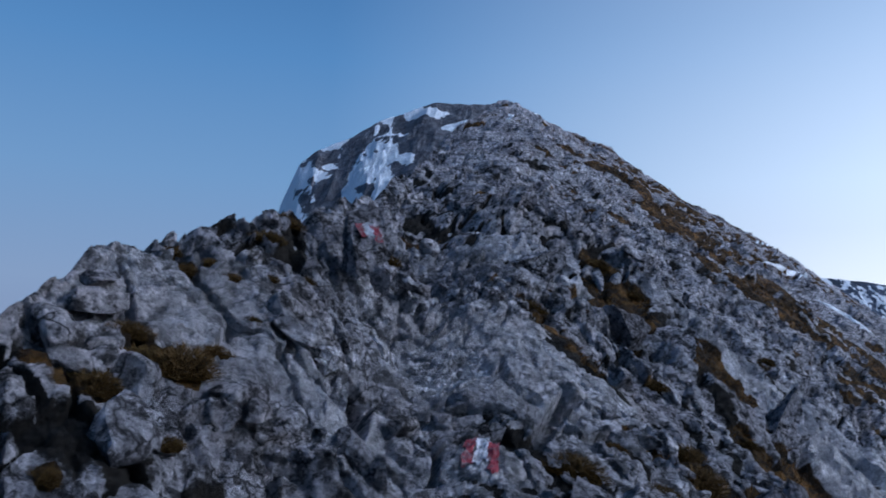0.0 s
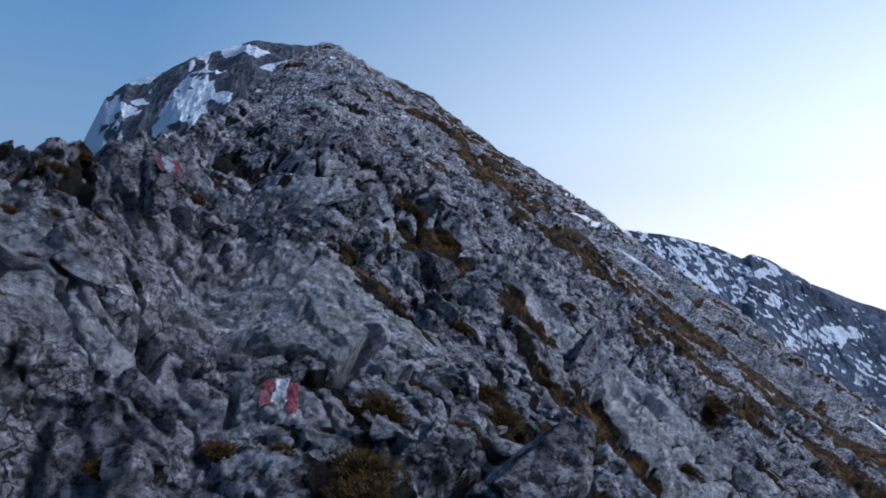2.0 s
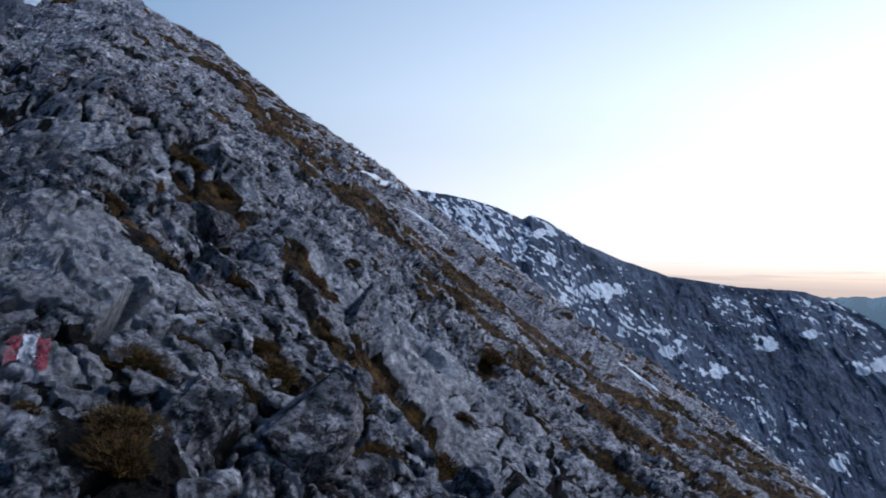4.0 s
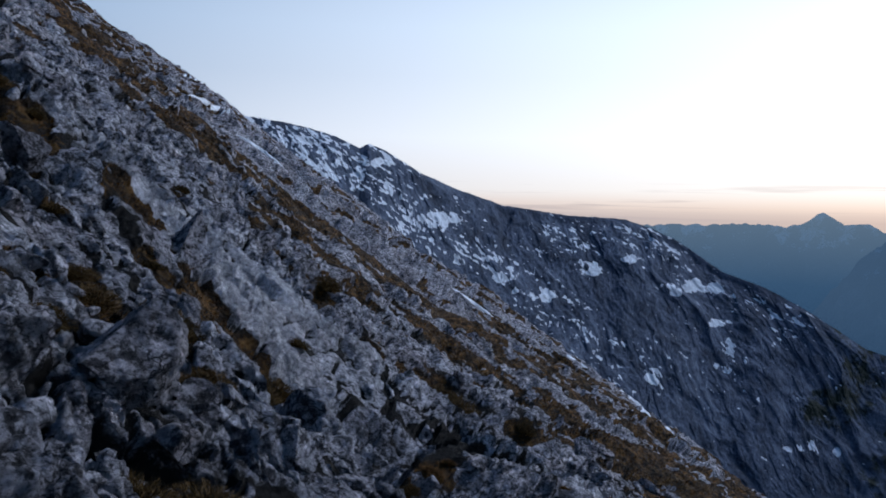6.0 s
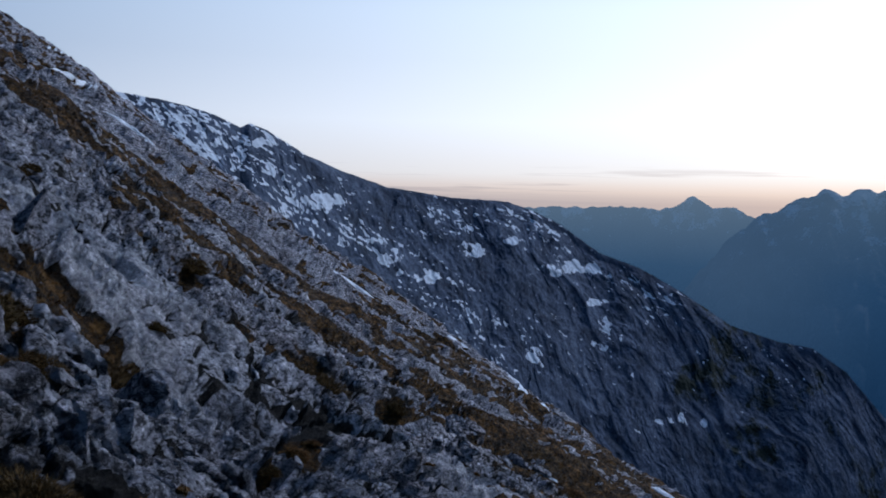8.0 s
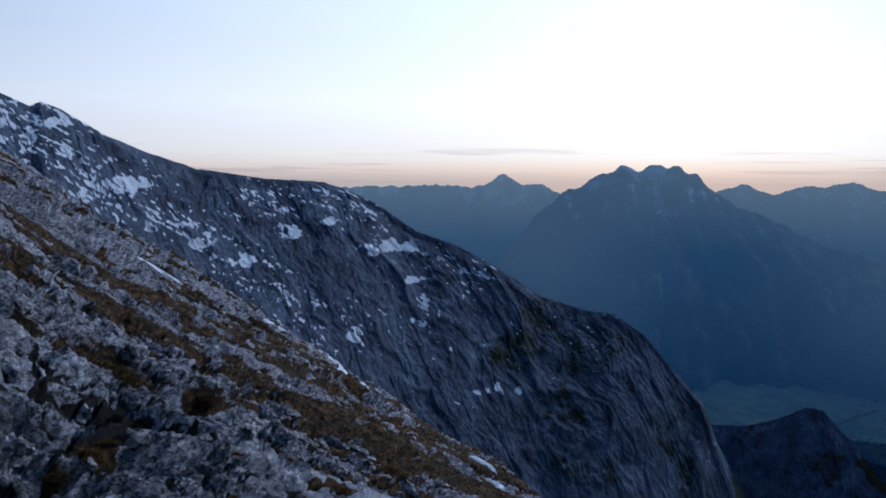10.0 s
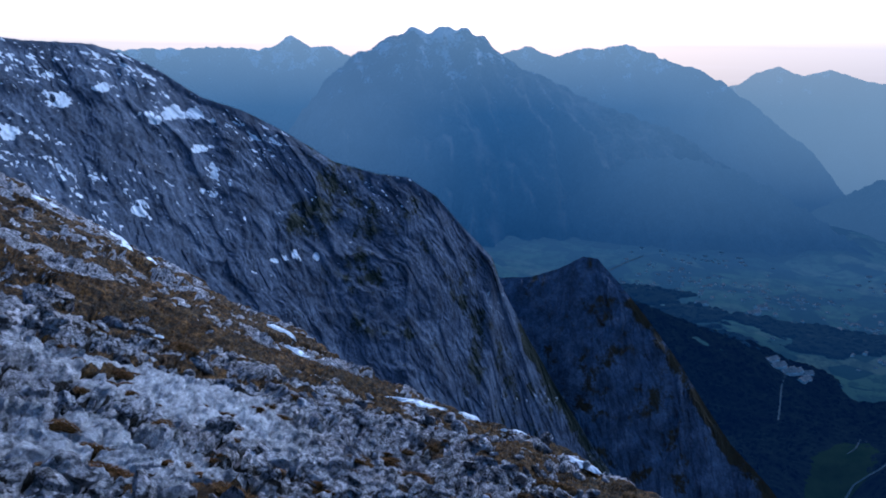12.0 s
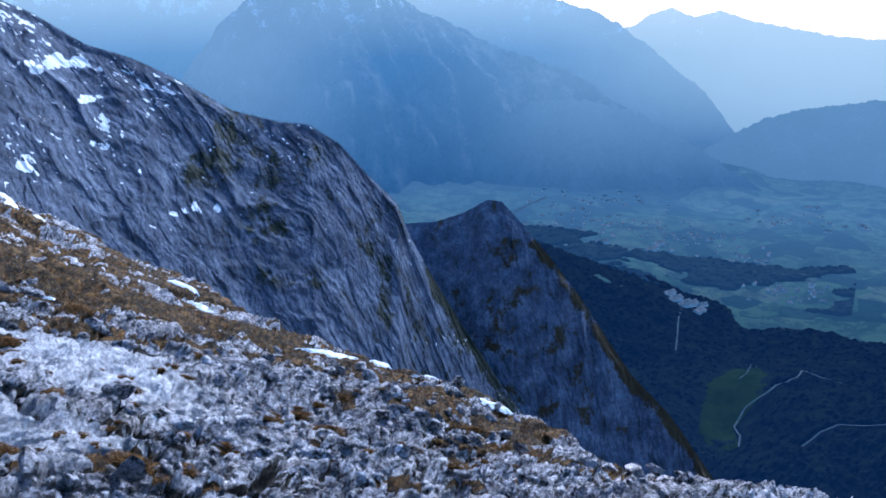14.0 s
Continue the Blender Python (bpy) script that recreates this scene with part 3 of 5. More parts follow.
# broken snow on the shoulder, a bare rib between it and the clean patch
rib = np.exp(-((g_az - np.interp(g_el, [10.8, 13.3, 15.6], [-7.9, -6.6, -5.5])) / 0.55) ** 2)
broken_snow = 0.60 + 0.55 * fbm(g_az * 0.9 + 0.5 * g_el, g_el * 1.6 - 0.6 * g_az, 4, 23, 0.6)
g_snow = np.where(is_dome & (g_az < -3.6) & (RR > 40), np.maximum(g_snow, broken_snow), g_snow) - 1.4 * rib * (RR > 40)
ground = new("ground", grid_mesh("ground", gx + OUT[0] * gh, gy + OUT[1] * gh, base + OUT[2] * gh, rock_ground, True, [("turf", g_turf), ("soil_shade", g_soil_shade), ("pale", g_pale), ("snow", g_snow), ("painted_shade", 0.85 * is_dome)]))
tagged(ground, "broken pale grey limestone mountain ridge with brown turf", "mountain ridge", kind="structure")


# ---- far slopes ----
def make_cliff_material(name, turf, gain=1.0):
    m, nt, b = material(name)
    co = nt.nodes.new("ShaderNodeTexCoord").outputs["Object"]
    # limestone tones with a blue tint mixed in for distance haze
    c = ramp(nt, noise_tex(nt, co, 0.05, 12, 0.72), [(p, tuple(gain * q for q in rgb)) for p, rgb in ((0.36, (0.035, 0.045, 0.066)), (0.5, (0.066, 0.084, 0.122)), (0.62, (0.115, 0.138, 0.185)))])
    streaks = ramp(nt, noise_tex(nt, co, 0.13, 11, 0.8, ((0, 0.6, 0), (1, 1, 0.7))), [(0.40, grey(0.45)), (0.54, grey(1.0))])
    c = mix(nt, 0.5, c, streaks, "MULTIPLY")
    chips = ramp(nt, noise_tex(nt, co, 0.5, 8, 0.8), [(0.40, grey(0.4)), (0.56, grey(1.0))])
    c = mix(nt, 0.6, c, chips, "MULTIPLY")
    flutes = ramp(nt, noise_tex(nt, co, 0.35, 9, 0.75, ((0, 0.15, 0), (1, 1, 0.30))), [(0.40, grey(0.45)), (0.53, grey(1.0))])
    c = mix(nt, 0.3, c, flutes, "MULTIPLY")
    at = nt.nodes.new("ShaderNodeAttribute")
    at.attribute_name = "scrub"
    both = nt.nodes.new("ShaderNodeMath")
    both.operation = "MULTIPLY_ADD"
    both.inputs[1].default_value = 0.30
    nt.links.new(at.outputs["Fac"], both.inputs[0])
    nt.links.new(noise_tex(nt, co, 0.03, 10, 0.75), both.inputs[2])
    scrub = ramp(nt, both.outputs[0], [(0.66, grey(0.0)), (0.72, grey(1.0))])
    c = mix(nt, scrub, c, turf)
    at = nt.nodes.new("ShaderNodeAttribute")
    at.attribute_name = "snow"
    add = nt.nodes.new("ShaderNodeMath")
    add.operation = "ADD"
    nt.links.new(at.outputs["Fac"], add.inputs[0])
    nt.links.new(noise_tex(nt, co, 0.45, 9, 0.78), add.inputs[1])
    fac = ramp(nt, add.outputs[0], [(0.90, grey(0.0)), (1.0, grey(1.0))])
    c = mix(nt, fac, c, (0.64, 0.675, 0.72))
    nt.links.new(c, b.inputs["Base Color"])
    b.inputs["Roughness"].default_value = 0.9
    b.inputs["Specular IOR Level"].default_value = 0.15
    n1 = bump(nt, noise_tex(nt, co, 0.16, 10, 0.72), 0.8, 1.6, b)
    bump(nt, noise_tex(nt, co, 0.9, 7, 0.75), 0.7, 0.4, b, n1)
    return m


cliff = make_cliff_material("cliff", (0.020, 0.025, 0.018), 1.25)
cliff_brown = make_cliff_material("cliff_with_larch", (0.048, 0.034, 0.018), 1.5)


def polar_ridge(name, crest, dist, slope, depth, amp, mat, cols, rows, seed, gully=(0.02, 0.006), back=0.8, snow=None, scrub=0.0, skewing=0.55, lift=0.0, seen=1.0, fluted=0.0, fringe=None):
    """A mountain ridge: its crest follows azimuth and elevation, at distances dist(az); it falls towards the valley on both sides."""
    az = np.linspace(crest[0][0], crest[-1][0], cols)
    d = np.interp(az, [q[0] for q in dist], [q[1] for q in dist])
    el = np.interp(az, [q[0] for q in crest], [q[1] for q in crest])
    a = np.radians(az)
    top = d * np.tan(np.radians(el + lift))
    most = min(depth * 0.5, 280 * max(1, amp / 12)) / slope
    v = np.concatenate([-np.geomspace(1, depth / back, rows // 8)[::-1], [0], most * np.linspace(0.004, 1, rows) ** 1.2, np.linspace(most * 1.03, depth / slope, rows // 8)])
    V, A = np.meshgrid(v, a, indexing="ij")
    D, T = np.broadcast_to(d, V.shape), np.broadcast_to(top, V.shape)
    arc = np.broadcast_to(np.concatenate([[0], np.cumsum(np.hypot(np.diff(d * np.sin(a)), np.diff(d * np.cos(a))))]), V.shape)
    drop = np.where(V >= 0, slope * V, -back * V)
    skew = arc - skewing * drop
    arc = seen * arc
    skew = seen * skew + (1 - seen) * skewing * -drop * 0.4
    g0, g1 = gully
    warp = 0.6 * fbm(arc * g0, drop * g0, 4, seed + 60)
    ribs = ridged(skew * g0 + warp, drop * g1 + warp, 3, seed)
    lumps = fbm(arc * g0 * (2.2 - fluted), drop * g0 * (1.8 - 1.3 * fluted), 6, seed + 20, 0.6)
    ledge = blocks(skew * g0 * 2.2 + warp, (drop + 0.3 * arc) * g0 * 1.4 + warp, seed + 40)[0] + 0.5 * blocks(skew * g0 * 6 + warp, (drop + 0.3 * arc) * g0 * 4 - warp, seed + 50)[0]
    flutes = ridged(skew * g0 * 3.1 + 1.6 * warp, drop * g1 * 2.2 + warp, 3, seed + 30)
    rough = (0.8 - 0.15 * fluted) * ribs + (0.65 - 0.05 * fluted) * lumps + fluted * (0.16 * flutes - 0.05) + 0.14 * ledge - 0.35
    if fluted and amp < 20:
        # great buttresses, and angular crags on them
        rough = rough + 1.1 * (ridged(skew * g0 * 0.30 + 0.4 * warp, drop * g1 * 0.12, 2, seed + 90) - 0.2)
        rough = rough + 1.0 * (shards(skew * g0 * 1.5 + 0.5 * warp, drop * g0 * 0.45, seed + 1, 0.6) - 0.45) + 0.6 * (shards(skew * g0 * 4.2 + warp, drop * g0 * 1.5, seed + 2) - 0.45) + 0.3 * (shards(skew * g0 * 10, drop * g0 * 4.2, seed + 3) - 0.45)
    fade = smooth(0, 2.0 * amp, np.abs(V))
    R = D - V + (0.7 - 1.4 * fluted) * rough * amp * fade
    Z = T - drop + rough * amp * (0.02 + 0.4 * fade) + 0.10 * amp * fbm(arc * g0 * 8, drop * g0 * 8, 3, seed + 70)
    X, Y = R * np.sin(A), R * np.cos(A)
    white = np.full(X.shape, -2.0)
    if snow:
        azd = np.degrees(A)
        eld = np.degrees(np.arctan2(Z, np.hypot(X, Y)))
        along, across = 0.88 * azd - 0.47 * eld, 0.88 * eld + 0.47 * azd
        n = fbm(along * 2.3, across * 6.4, 5, seed + 80, 0.70) + 0.6 * fbm(along * 0.22, across * 0.5, 2, seed + 85)
        share = np.interp(azd, [20, 34, 46, 52, 60, 66], [0.06, -0.04, -0.42, -0.62, -0.75, -1.1]) - np.clip(drop / 170 - 0.25, -0.15, 0.6)
        white = 0.62 * (n + share) + 0.10 - 0.05 * ribs
        for sa, se, ha, he in snow:
            d2 = ((azd - sa) / ha) ** 2 + ((eld - se) / he) ** 2
            white = np.maximum(white, 0.74 - 0.5 * d2 + 0.55 * fbm(along * 1.7, across * 2.6, 5, 5, 0.6))
    green = np.clip(scrub + 0 * X, 0, 1) if not snow else smooth(55, 63, np.degrees(A)) * (1 - smooth(70, 150, drop)) * 0.46
    if fringe:
        green = np.maximum(green, smooth(fringe, fringe + 2.5, np.degrees(A)) * (1 - smooth(5, 26, drop)) * 0.85)
    return new(name, grid_mesh(name, X, Y, Z, mat, False, [("snow", white), ("scrub", green)], amp > 20))


SNOW = [(53.4, -4.4, 1.9, 0.42), (52.0, -4.9, 0.7, 0.3), (50.9, -10.3, 0.65, 0.5), (55.5, -8.3, 0.32, 0.9), (55.1, -9.5, 0.45, 0.35), (54.8, -6.7, 0.75, 0.28), (57.0, -6.8, 0.35, 0.25),
        (60.6, -13.6, 0.35, 0.7), (61.9, -14.0, 0.3, 0.4), (59.3, -13.9, 0.6, 0.25), (49.2, -2.8, 0.5, 0.35), (46.6, -3.4, 0.7, 0.6), (40.8, -4.2, 0.8, 0.4), (43.5, -5.4, 0.9, 0.5), (33.0, 3.3, 1.0, 0.35), (36.5, -0.4, 1.4, 0.5)]
MAIN = [(15, 8), (20, 6.6), (23.7, 5.9), (25.9, 5.6), (28, 5.2), (29.7, 4.7), (31.3, 4.0), (31.9, 4.3), (33, 3.9), (35.2, 2.5), (37.8, 1.4), (40.8, 0.4), (45, -0.2),
        (48.8, -0.4), (50.6, -1.0), (52.3, -1.8), (54.9, -3.6), (57.5, -4.5), (60.3, -6.0), (63.3, -7.9), (66.2, -8.7), (68.1, -8.9), (70.1, -10.2), (71.8, -12.1), (73.9, -14.2),
        (74.7, -16.3), (76.3, -19.1), (78.5, -22.4), (81.2, -26.0), (84.2, -29.3), (87, -32)]
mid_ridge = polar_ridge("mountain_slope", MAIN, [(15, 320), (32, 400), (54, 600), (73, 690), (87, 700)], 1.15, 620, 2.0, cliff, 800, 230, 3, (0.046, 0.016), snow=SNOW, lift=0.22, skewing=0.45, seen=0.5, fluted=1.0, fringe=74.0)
tagged(mid_ridge, "steep grey limestone mountain face streaked with fresh snow", "mountain", kind="structure")
PINN = [(70, -25), (72, -19), (74.3, -15.6), (76.5, -15.5), (78.4, -14.9), (80.1, -14.0), (81, -14.1), (82.6, -15.7), (84.6, -17.9), (86.7, -20.3), (88.8, -23), (90.5, -25), (93.3, -27.2), (97, -31)]
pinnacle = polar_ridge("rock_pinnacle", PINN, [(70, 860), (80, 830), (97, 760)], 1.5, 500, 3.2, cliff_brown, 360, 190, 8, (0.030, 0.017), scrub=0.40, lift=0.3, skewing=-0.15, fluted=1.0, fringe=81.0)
tagged(pinnacle, "dark pointed limestone pinnacle with a steep arete", "rock pinnacle", kind="structure")

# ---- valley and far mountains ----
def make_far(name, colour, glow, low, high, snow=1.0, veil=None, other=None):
    """Distant hills, dull rock and wood; blue evening haze, thicker up-valley, painted into emission."""
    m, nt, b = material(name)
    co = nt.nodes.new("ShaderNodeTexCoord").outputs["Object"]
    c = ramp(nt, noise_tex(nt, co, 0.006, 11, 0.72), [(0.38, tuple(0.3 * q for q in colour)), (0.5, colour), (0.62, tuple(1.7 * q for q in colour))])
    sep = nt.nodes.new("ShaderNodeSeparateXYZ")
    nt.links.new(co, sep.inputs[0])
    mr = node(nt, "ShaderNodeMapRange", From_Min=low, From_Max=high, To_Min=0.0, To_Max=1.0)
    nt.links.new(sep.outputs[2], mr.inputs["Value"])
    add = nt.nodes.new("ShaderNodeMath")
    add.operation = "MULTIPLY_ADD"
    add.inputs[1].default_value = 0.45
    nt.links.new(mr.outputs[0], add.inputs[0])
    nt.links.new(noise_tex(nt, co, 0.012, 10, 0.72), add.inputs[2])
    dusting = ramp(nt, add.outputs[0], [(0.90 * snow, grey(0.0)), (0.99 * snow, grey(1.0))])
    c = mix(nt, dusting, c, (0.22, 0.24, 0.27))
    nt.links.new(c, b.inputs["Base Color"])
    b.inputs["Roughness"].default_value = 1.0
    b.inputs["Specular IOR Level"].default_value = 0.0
    # painted haze: emission runs from deep blue below to pale above
    haze_glow = ramp(nt, mr.outputs[0], [(0.0, glow[0]), (0.55, glow[1]), (1.0, glow[2])])
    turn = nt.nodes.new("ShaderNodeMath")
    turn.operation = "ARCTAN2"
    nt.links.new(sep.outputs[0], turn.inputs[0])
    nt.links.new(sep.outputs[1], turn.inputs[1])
    # more painted haze towards the given azimuths, less of it low down
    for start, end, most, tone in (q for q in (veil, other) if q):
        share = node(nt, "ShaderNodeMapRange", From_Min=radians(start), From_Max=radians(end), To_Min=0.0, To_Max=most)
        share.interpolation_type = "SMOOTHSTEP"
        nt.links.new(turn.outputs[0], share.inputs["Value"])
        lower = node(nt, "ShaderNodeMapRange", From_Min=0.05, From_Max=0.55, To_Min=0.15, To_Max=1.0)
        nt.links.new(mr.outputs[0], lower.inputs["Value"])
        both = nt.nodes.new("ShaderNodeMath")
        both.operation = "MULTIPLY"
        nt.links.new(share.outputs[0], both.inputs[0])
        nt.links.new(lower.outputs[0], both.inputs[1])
        haze_glow = mix(nt, both.outputs[0], haze_glow, tone)
    nt.links.new(haze_glow, b.inputs["Emission Color"])
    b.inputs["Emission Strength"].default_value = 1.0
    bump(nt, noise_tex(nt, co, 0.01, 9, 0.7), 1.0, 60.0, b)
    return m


VALLEY = -800.0
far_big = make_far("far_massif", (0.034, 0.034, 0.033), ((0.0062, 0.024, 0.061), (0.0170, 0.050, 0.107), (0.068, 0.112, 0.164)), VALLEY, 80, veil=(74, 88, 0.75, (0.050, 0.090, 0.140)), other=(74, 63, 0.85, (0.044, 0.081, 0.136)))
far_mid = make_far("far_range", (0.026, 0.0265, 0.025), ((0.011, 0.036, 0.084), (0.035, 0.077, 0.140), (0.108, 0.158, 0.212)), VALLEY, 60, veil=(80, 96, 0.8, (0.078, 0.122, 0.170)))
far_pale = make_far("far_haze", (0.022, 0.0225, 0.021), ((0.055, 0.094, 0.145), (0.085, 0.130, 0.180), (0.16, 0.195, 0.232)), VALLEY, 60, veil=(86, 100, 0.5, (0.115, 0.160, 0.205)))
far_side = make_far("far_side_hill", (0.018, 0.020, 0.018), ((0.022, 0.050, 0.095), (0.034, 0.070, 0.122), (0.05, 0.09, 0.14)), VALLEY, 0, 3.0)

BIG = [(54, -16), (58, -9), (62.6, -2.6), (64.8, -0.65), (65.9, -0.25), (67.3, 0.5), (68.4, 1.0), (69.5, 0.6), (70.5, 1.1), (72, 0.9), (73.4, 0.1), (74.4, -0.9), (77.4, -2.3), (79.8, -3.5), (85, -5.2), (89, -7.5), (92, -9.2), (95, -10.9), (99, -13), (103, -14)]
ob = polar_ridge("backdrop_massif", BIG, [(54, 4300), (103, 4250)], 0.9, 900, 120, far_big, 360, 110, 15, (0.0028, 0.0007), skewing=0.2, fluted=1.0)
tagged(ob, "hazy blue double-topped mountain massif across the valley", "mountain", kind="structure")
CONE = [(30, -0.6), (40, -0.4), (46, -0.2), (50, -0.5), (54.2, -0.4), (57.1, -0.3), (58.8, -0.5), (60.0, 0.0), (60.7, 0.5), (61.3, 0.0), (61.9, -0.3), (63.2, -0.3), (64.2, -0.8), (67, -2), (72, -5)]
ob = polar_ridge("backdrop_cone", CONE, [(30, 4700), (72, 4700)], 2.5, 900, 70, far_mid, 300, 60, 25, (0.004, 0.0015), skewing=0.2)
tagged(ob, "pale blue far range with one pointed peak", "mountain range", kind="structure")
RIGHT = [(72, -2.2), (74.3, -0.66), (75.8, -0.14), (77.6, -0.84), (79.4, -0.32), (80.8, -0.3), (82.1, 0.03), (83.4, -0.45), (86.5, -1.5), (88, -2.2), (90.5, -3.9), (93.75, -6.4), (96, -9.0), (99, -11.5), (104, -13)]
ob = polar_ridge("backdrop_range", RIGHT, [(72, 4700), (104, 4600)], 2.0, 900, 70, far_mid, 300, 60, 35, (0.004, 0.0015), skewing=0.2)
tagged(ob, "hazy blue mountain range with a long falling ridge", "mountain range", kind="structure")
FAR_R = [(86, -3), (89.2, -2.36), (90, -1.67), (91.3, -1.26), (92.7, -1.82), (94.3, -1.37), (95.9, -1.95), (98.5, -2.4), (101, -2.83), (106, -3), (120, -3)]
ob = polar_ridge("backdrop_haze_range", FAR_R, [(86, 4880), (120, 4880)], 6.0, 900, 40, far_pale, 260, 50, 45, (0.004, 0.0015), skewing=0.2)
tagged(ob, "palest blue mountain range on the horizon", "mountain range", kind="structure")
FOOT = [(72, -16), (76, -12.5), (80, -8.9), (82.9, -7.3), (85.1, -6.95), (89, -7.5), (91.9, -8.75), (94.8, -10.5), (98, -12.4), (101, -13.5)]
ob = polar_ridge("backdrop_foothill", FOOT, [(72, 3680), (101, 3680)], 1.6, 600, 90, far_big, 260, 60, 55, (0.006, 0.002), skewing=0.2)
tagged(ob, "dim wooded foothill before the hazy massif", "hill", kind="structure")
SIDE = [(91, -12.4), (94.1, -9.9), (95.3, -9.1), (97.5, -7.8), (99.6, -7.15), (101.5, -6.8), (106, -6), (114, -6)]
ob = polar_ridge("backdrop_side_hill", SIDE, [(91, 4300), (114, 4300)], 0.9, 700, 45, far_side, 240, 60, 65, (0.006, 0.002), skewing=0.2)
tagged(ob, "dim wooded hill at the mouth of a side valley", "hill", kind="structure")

# ---- the valley ----
def make_plain(name, dark, light, scale, haze_glow=(0.0, 0.0, 0.0)):
    m, nt, b = material(name)
    co = nt.nodes.new("ShaderNodeTexCoord").outputs["Object"]
    nt.links.new(ramp(nt, noise_tex(nt, co, scale, 9, 0.7), [(0.38, dark), (0.62, light)]), b.inputs["Base Color"])
    b.inputs["Roughness"].default_value = 1.0
    b.inputs["Specular IOR Level"].default_value = 0.0
    # an even emission stands in for distance haze; none by default
    b.inputs["Emission Color"].default_value = (*haze_glow, 1)
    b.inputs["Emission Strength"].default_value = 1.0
    return m


# haze colour put into the emission of valley ground, roads and houses
HAZE_GLOW = (0.0040, 0.0143, 0.032)
# woods and glade get a fainter haze emission of their own
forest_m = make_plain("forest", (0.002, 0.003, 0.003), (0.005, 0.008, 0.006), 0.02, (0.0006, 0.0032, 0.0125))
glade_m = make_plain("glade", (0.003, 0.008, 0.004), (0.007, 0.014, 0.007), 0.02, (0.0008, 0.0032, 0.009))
valley_m = make_plain("valley_ground", (0.0015, 0.003, 0.003), (0.012, 0.021, 0.012), 0.009, HAZE_GLOW)
road_m = make_plain("road_gravel", (0.014, 0.014, 0.014), (0.04, 0.039, 0.038), 0.05, HAZE_GLOW)
wall_m = make_plain("house_plaster", (0.2, 0.195, 0.19), (0.5, 0.49, 0.48), 0.1, HAZE_GLOW)
roof_m = make_plain("house_roof", (0.03, 0.028, 0.028), (0.10, 0.09, 0.09), 0.1, HAZE_GLOW)


def valley_z(x, y):
    """The valley floor with low wooded hills on its near side."""
    az, r = np.degrees(np.arctan2(x, y)), np.hypot(x, y)
    hill = 150 * np.exp(-((r - 1500) / 330) ** 2) * (0.55 + 0.45 * vnoise(x * 0.0035, y * 0.0035, 77)) * (1 - 0.9 * np.exp(-((az - 97) / 3.2) ** 2 - ((r - 1500) / 260) ** 2))
    hill = hill + 180 * np.exp(-((r - 2080) / 230) ** 2) * np.interp(az, [76, 82.3, 86, 89.6, 94.3, 97], [1.0, 1.0, 0.72, 0.5, 0.1, 0.0]) * (0.9 + 0.1 * vnoise(x * 0.006, y * 0.006, 78))
    return VALLEY + hill + 14 * fbm(x * 0.003, y * 0.003, 4, 71)


vr, va = np.meshgrid(np.geomspace(20, 4950, 200), np.radians(np.concatenate([np.arange(60, 112, 0.35), np.arange(112, 420, 3.0)])), indexing="ij")
vx, vy = vr * np.sin(va), vr * np.cos(va)
vz = valley_z(vx, vy)
# painted haze: the ground's emission grows towards the far end of the valley
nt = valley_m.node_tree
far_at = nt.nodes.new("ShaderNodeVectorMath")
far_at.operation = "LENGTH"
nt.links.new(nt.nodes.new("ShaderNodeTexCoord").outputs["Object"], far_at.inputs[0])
haze_share = node(nt, "ShaderNodeMapRange", From_Min=2350.0, From_Max=3450.0)
nt.links.new(far_at.outputs["Value"], haze_share.inputs["Value"])
nt.links.new(mix(nt, haze_share.outputs[0], HAZE_GLOW, (0.0135, 0.036, 0.076)), nt.nodes["Principled BSDF"].inputs["Emission Color"])
# parcels of field, fallow and copse
parcel = voronoi(nt, warped(nt, nt.nodes["Texture Coordinate"].outputs["Object"], 0.01, 30.0), 0.011, "F1")
parcel.inputs["Randomness"].default_value = 0.9
lot = nt.nodes.new("ShaderNodeSeparateColor")
nt.links.new(parcel.outputs["Color"], lot.inputs[0])
tone = ramp(nt, lot.outputs[0], [(0.0, (0.002, 0.004, 0.003)), (0.28, (0.003, 0.006, 0.004)), (0.36, (0.010, 0.018, 0.010)), (0.7, (0.016, 0.028, 0.014)), (1.0, (0.026, 0.032, 0.020))])
copse = ramp(nt, noise_tex(nt, nt.nodes["Texture Coordinate"].outputs["Object"], 0.02, 8, 0.75), [(0.46, grey(0.25)), (0.52, grey(1.0))])
nt.links.new(mix(nt, 0.8, tone, copse, "MULTIPLY"), nt.nodes["Principled BSDF"].inputs["Base Color"])
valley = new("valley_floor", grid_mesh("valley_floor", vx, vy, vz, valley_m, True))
tagged(valley, "dim valley floor of woods and meadows", "valley", kind="structure")

# woods on the near side of the valley: rough canopy
fr, fa = np.meshgrid(np.linspace(900, 2250, 240), np.radians(np.arange(80, 108, 0.12)), indexing="ij")
fx, fy = fr * np.sin(fa), fr * np.cos(fa)
f_az = np.degrees(fa)
clearing = np.exp(-((fy + 205 + 0.22 * (fx - 1590)) / 58) ** 4 - ((fx - 1590) / 178) ** 4)
ROAD_GLADE = [(1400, -200), (1450, -208), (1503, -203), (1555, -226), (1586, -268), (1610, -286), (1612, -302), (1641, -326), (1716, -350), (1680, -374), (1672, -392), (1640, -440)]
ROAD_LOW = [(1340, -288), (1357, -304), (1378, -321), (1399, -352), (1380, -420)]
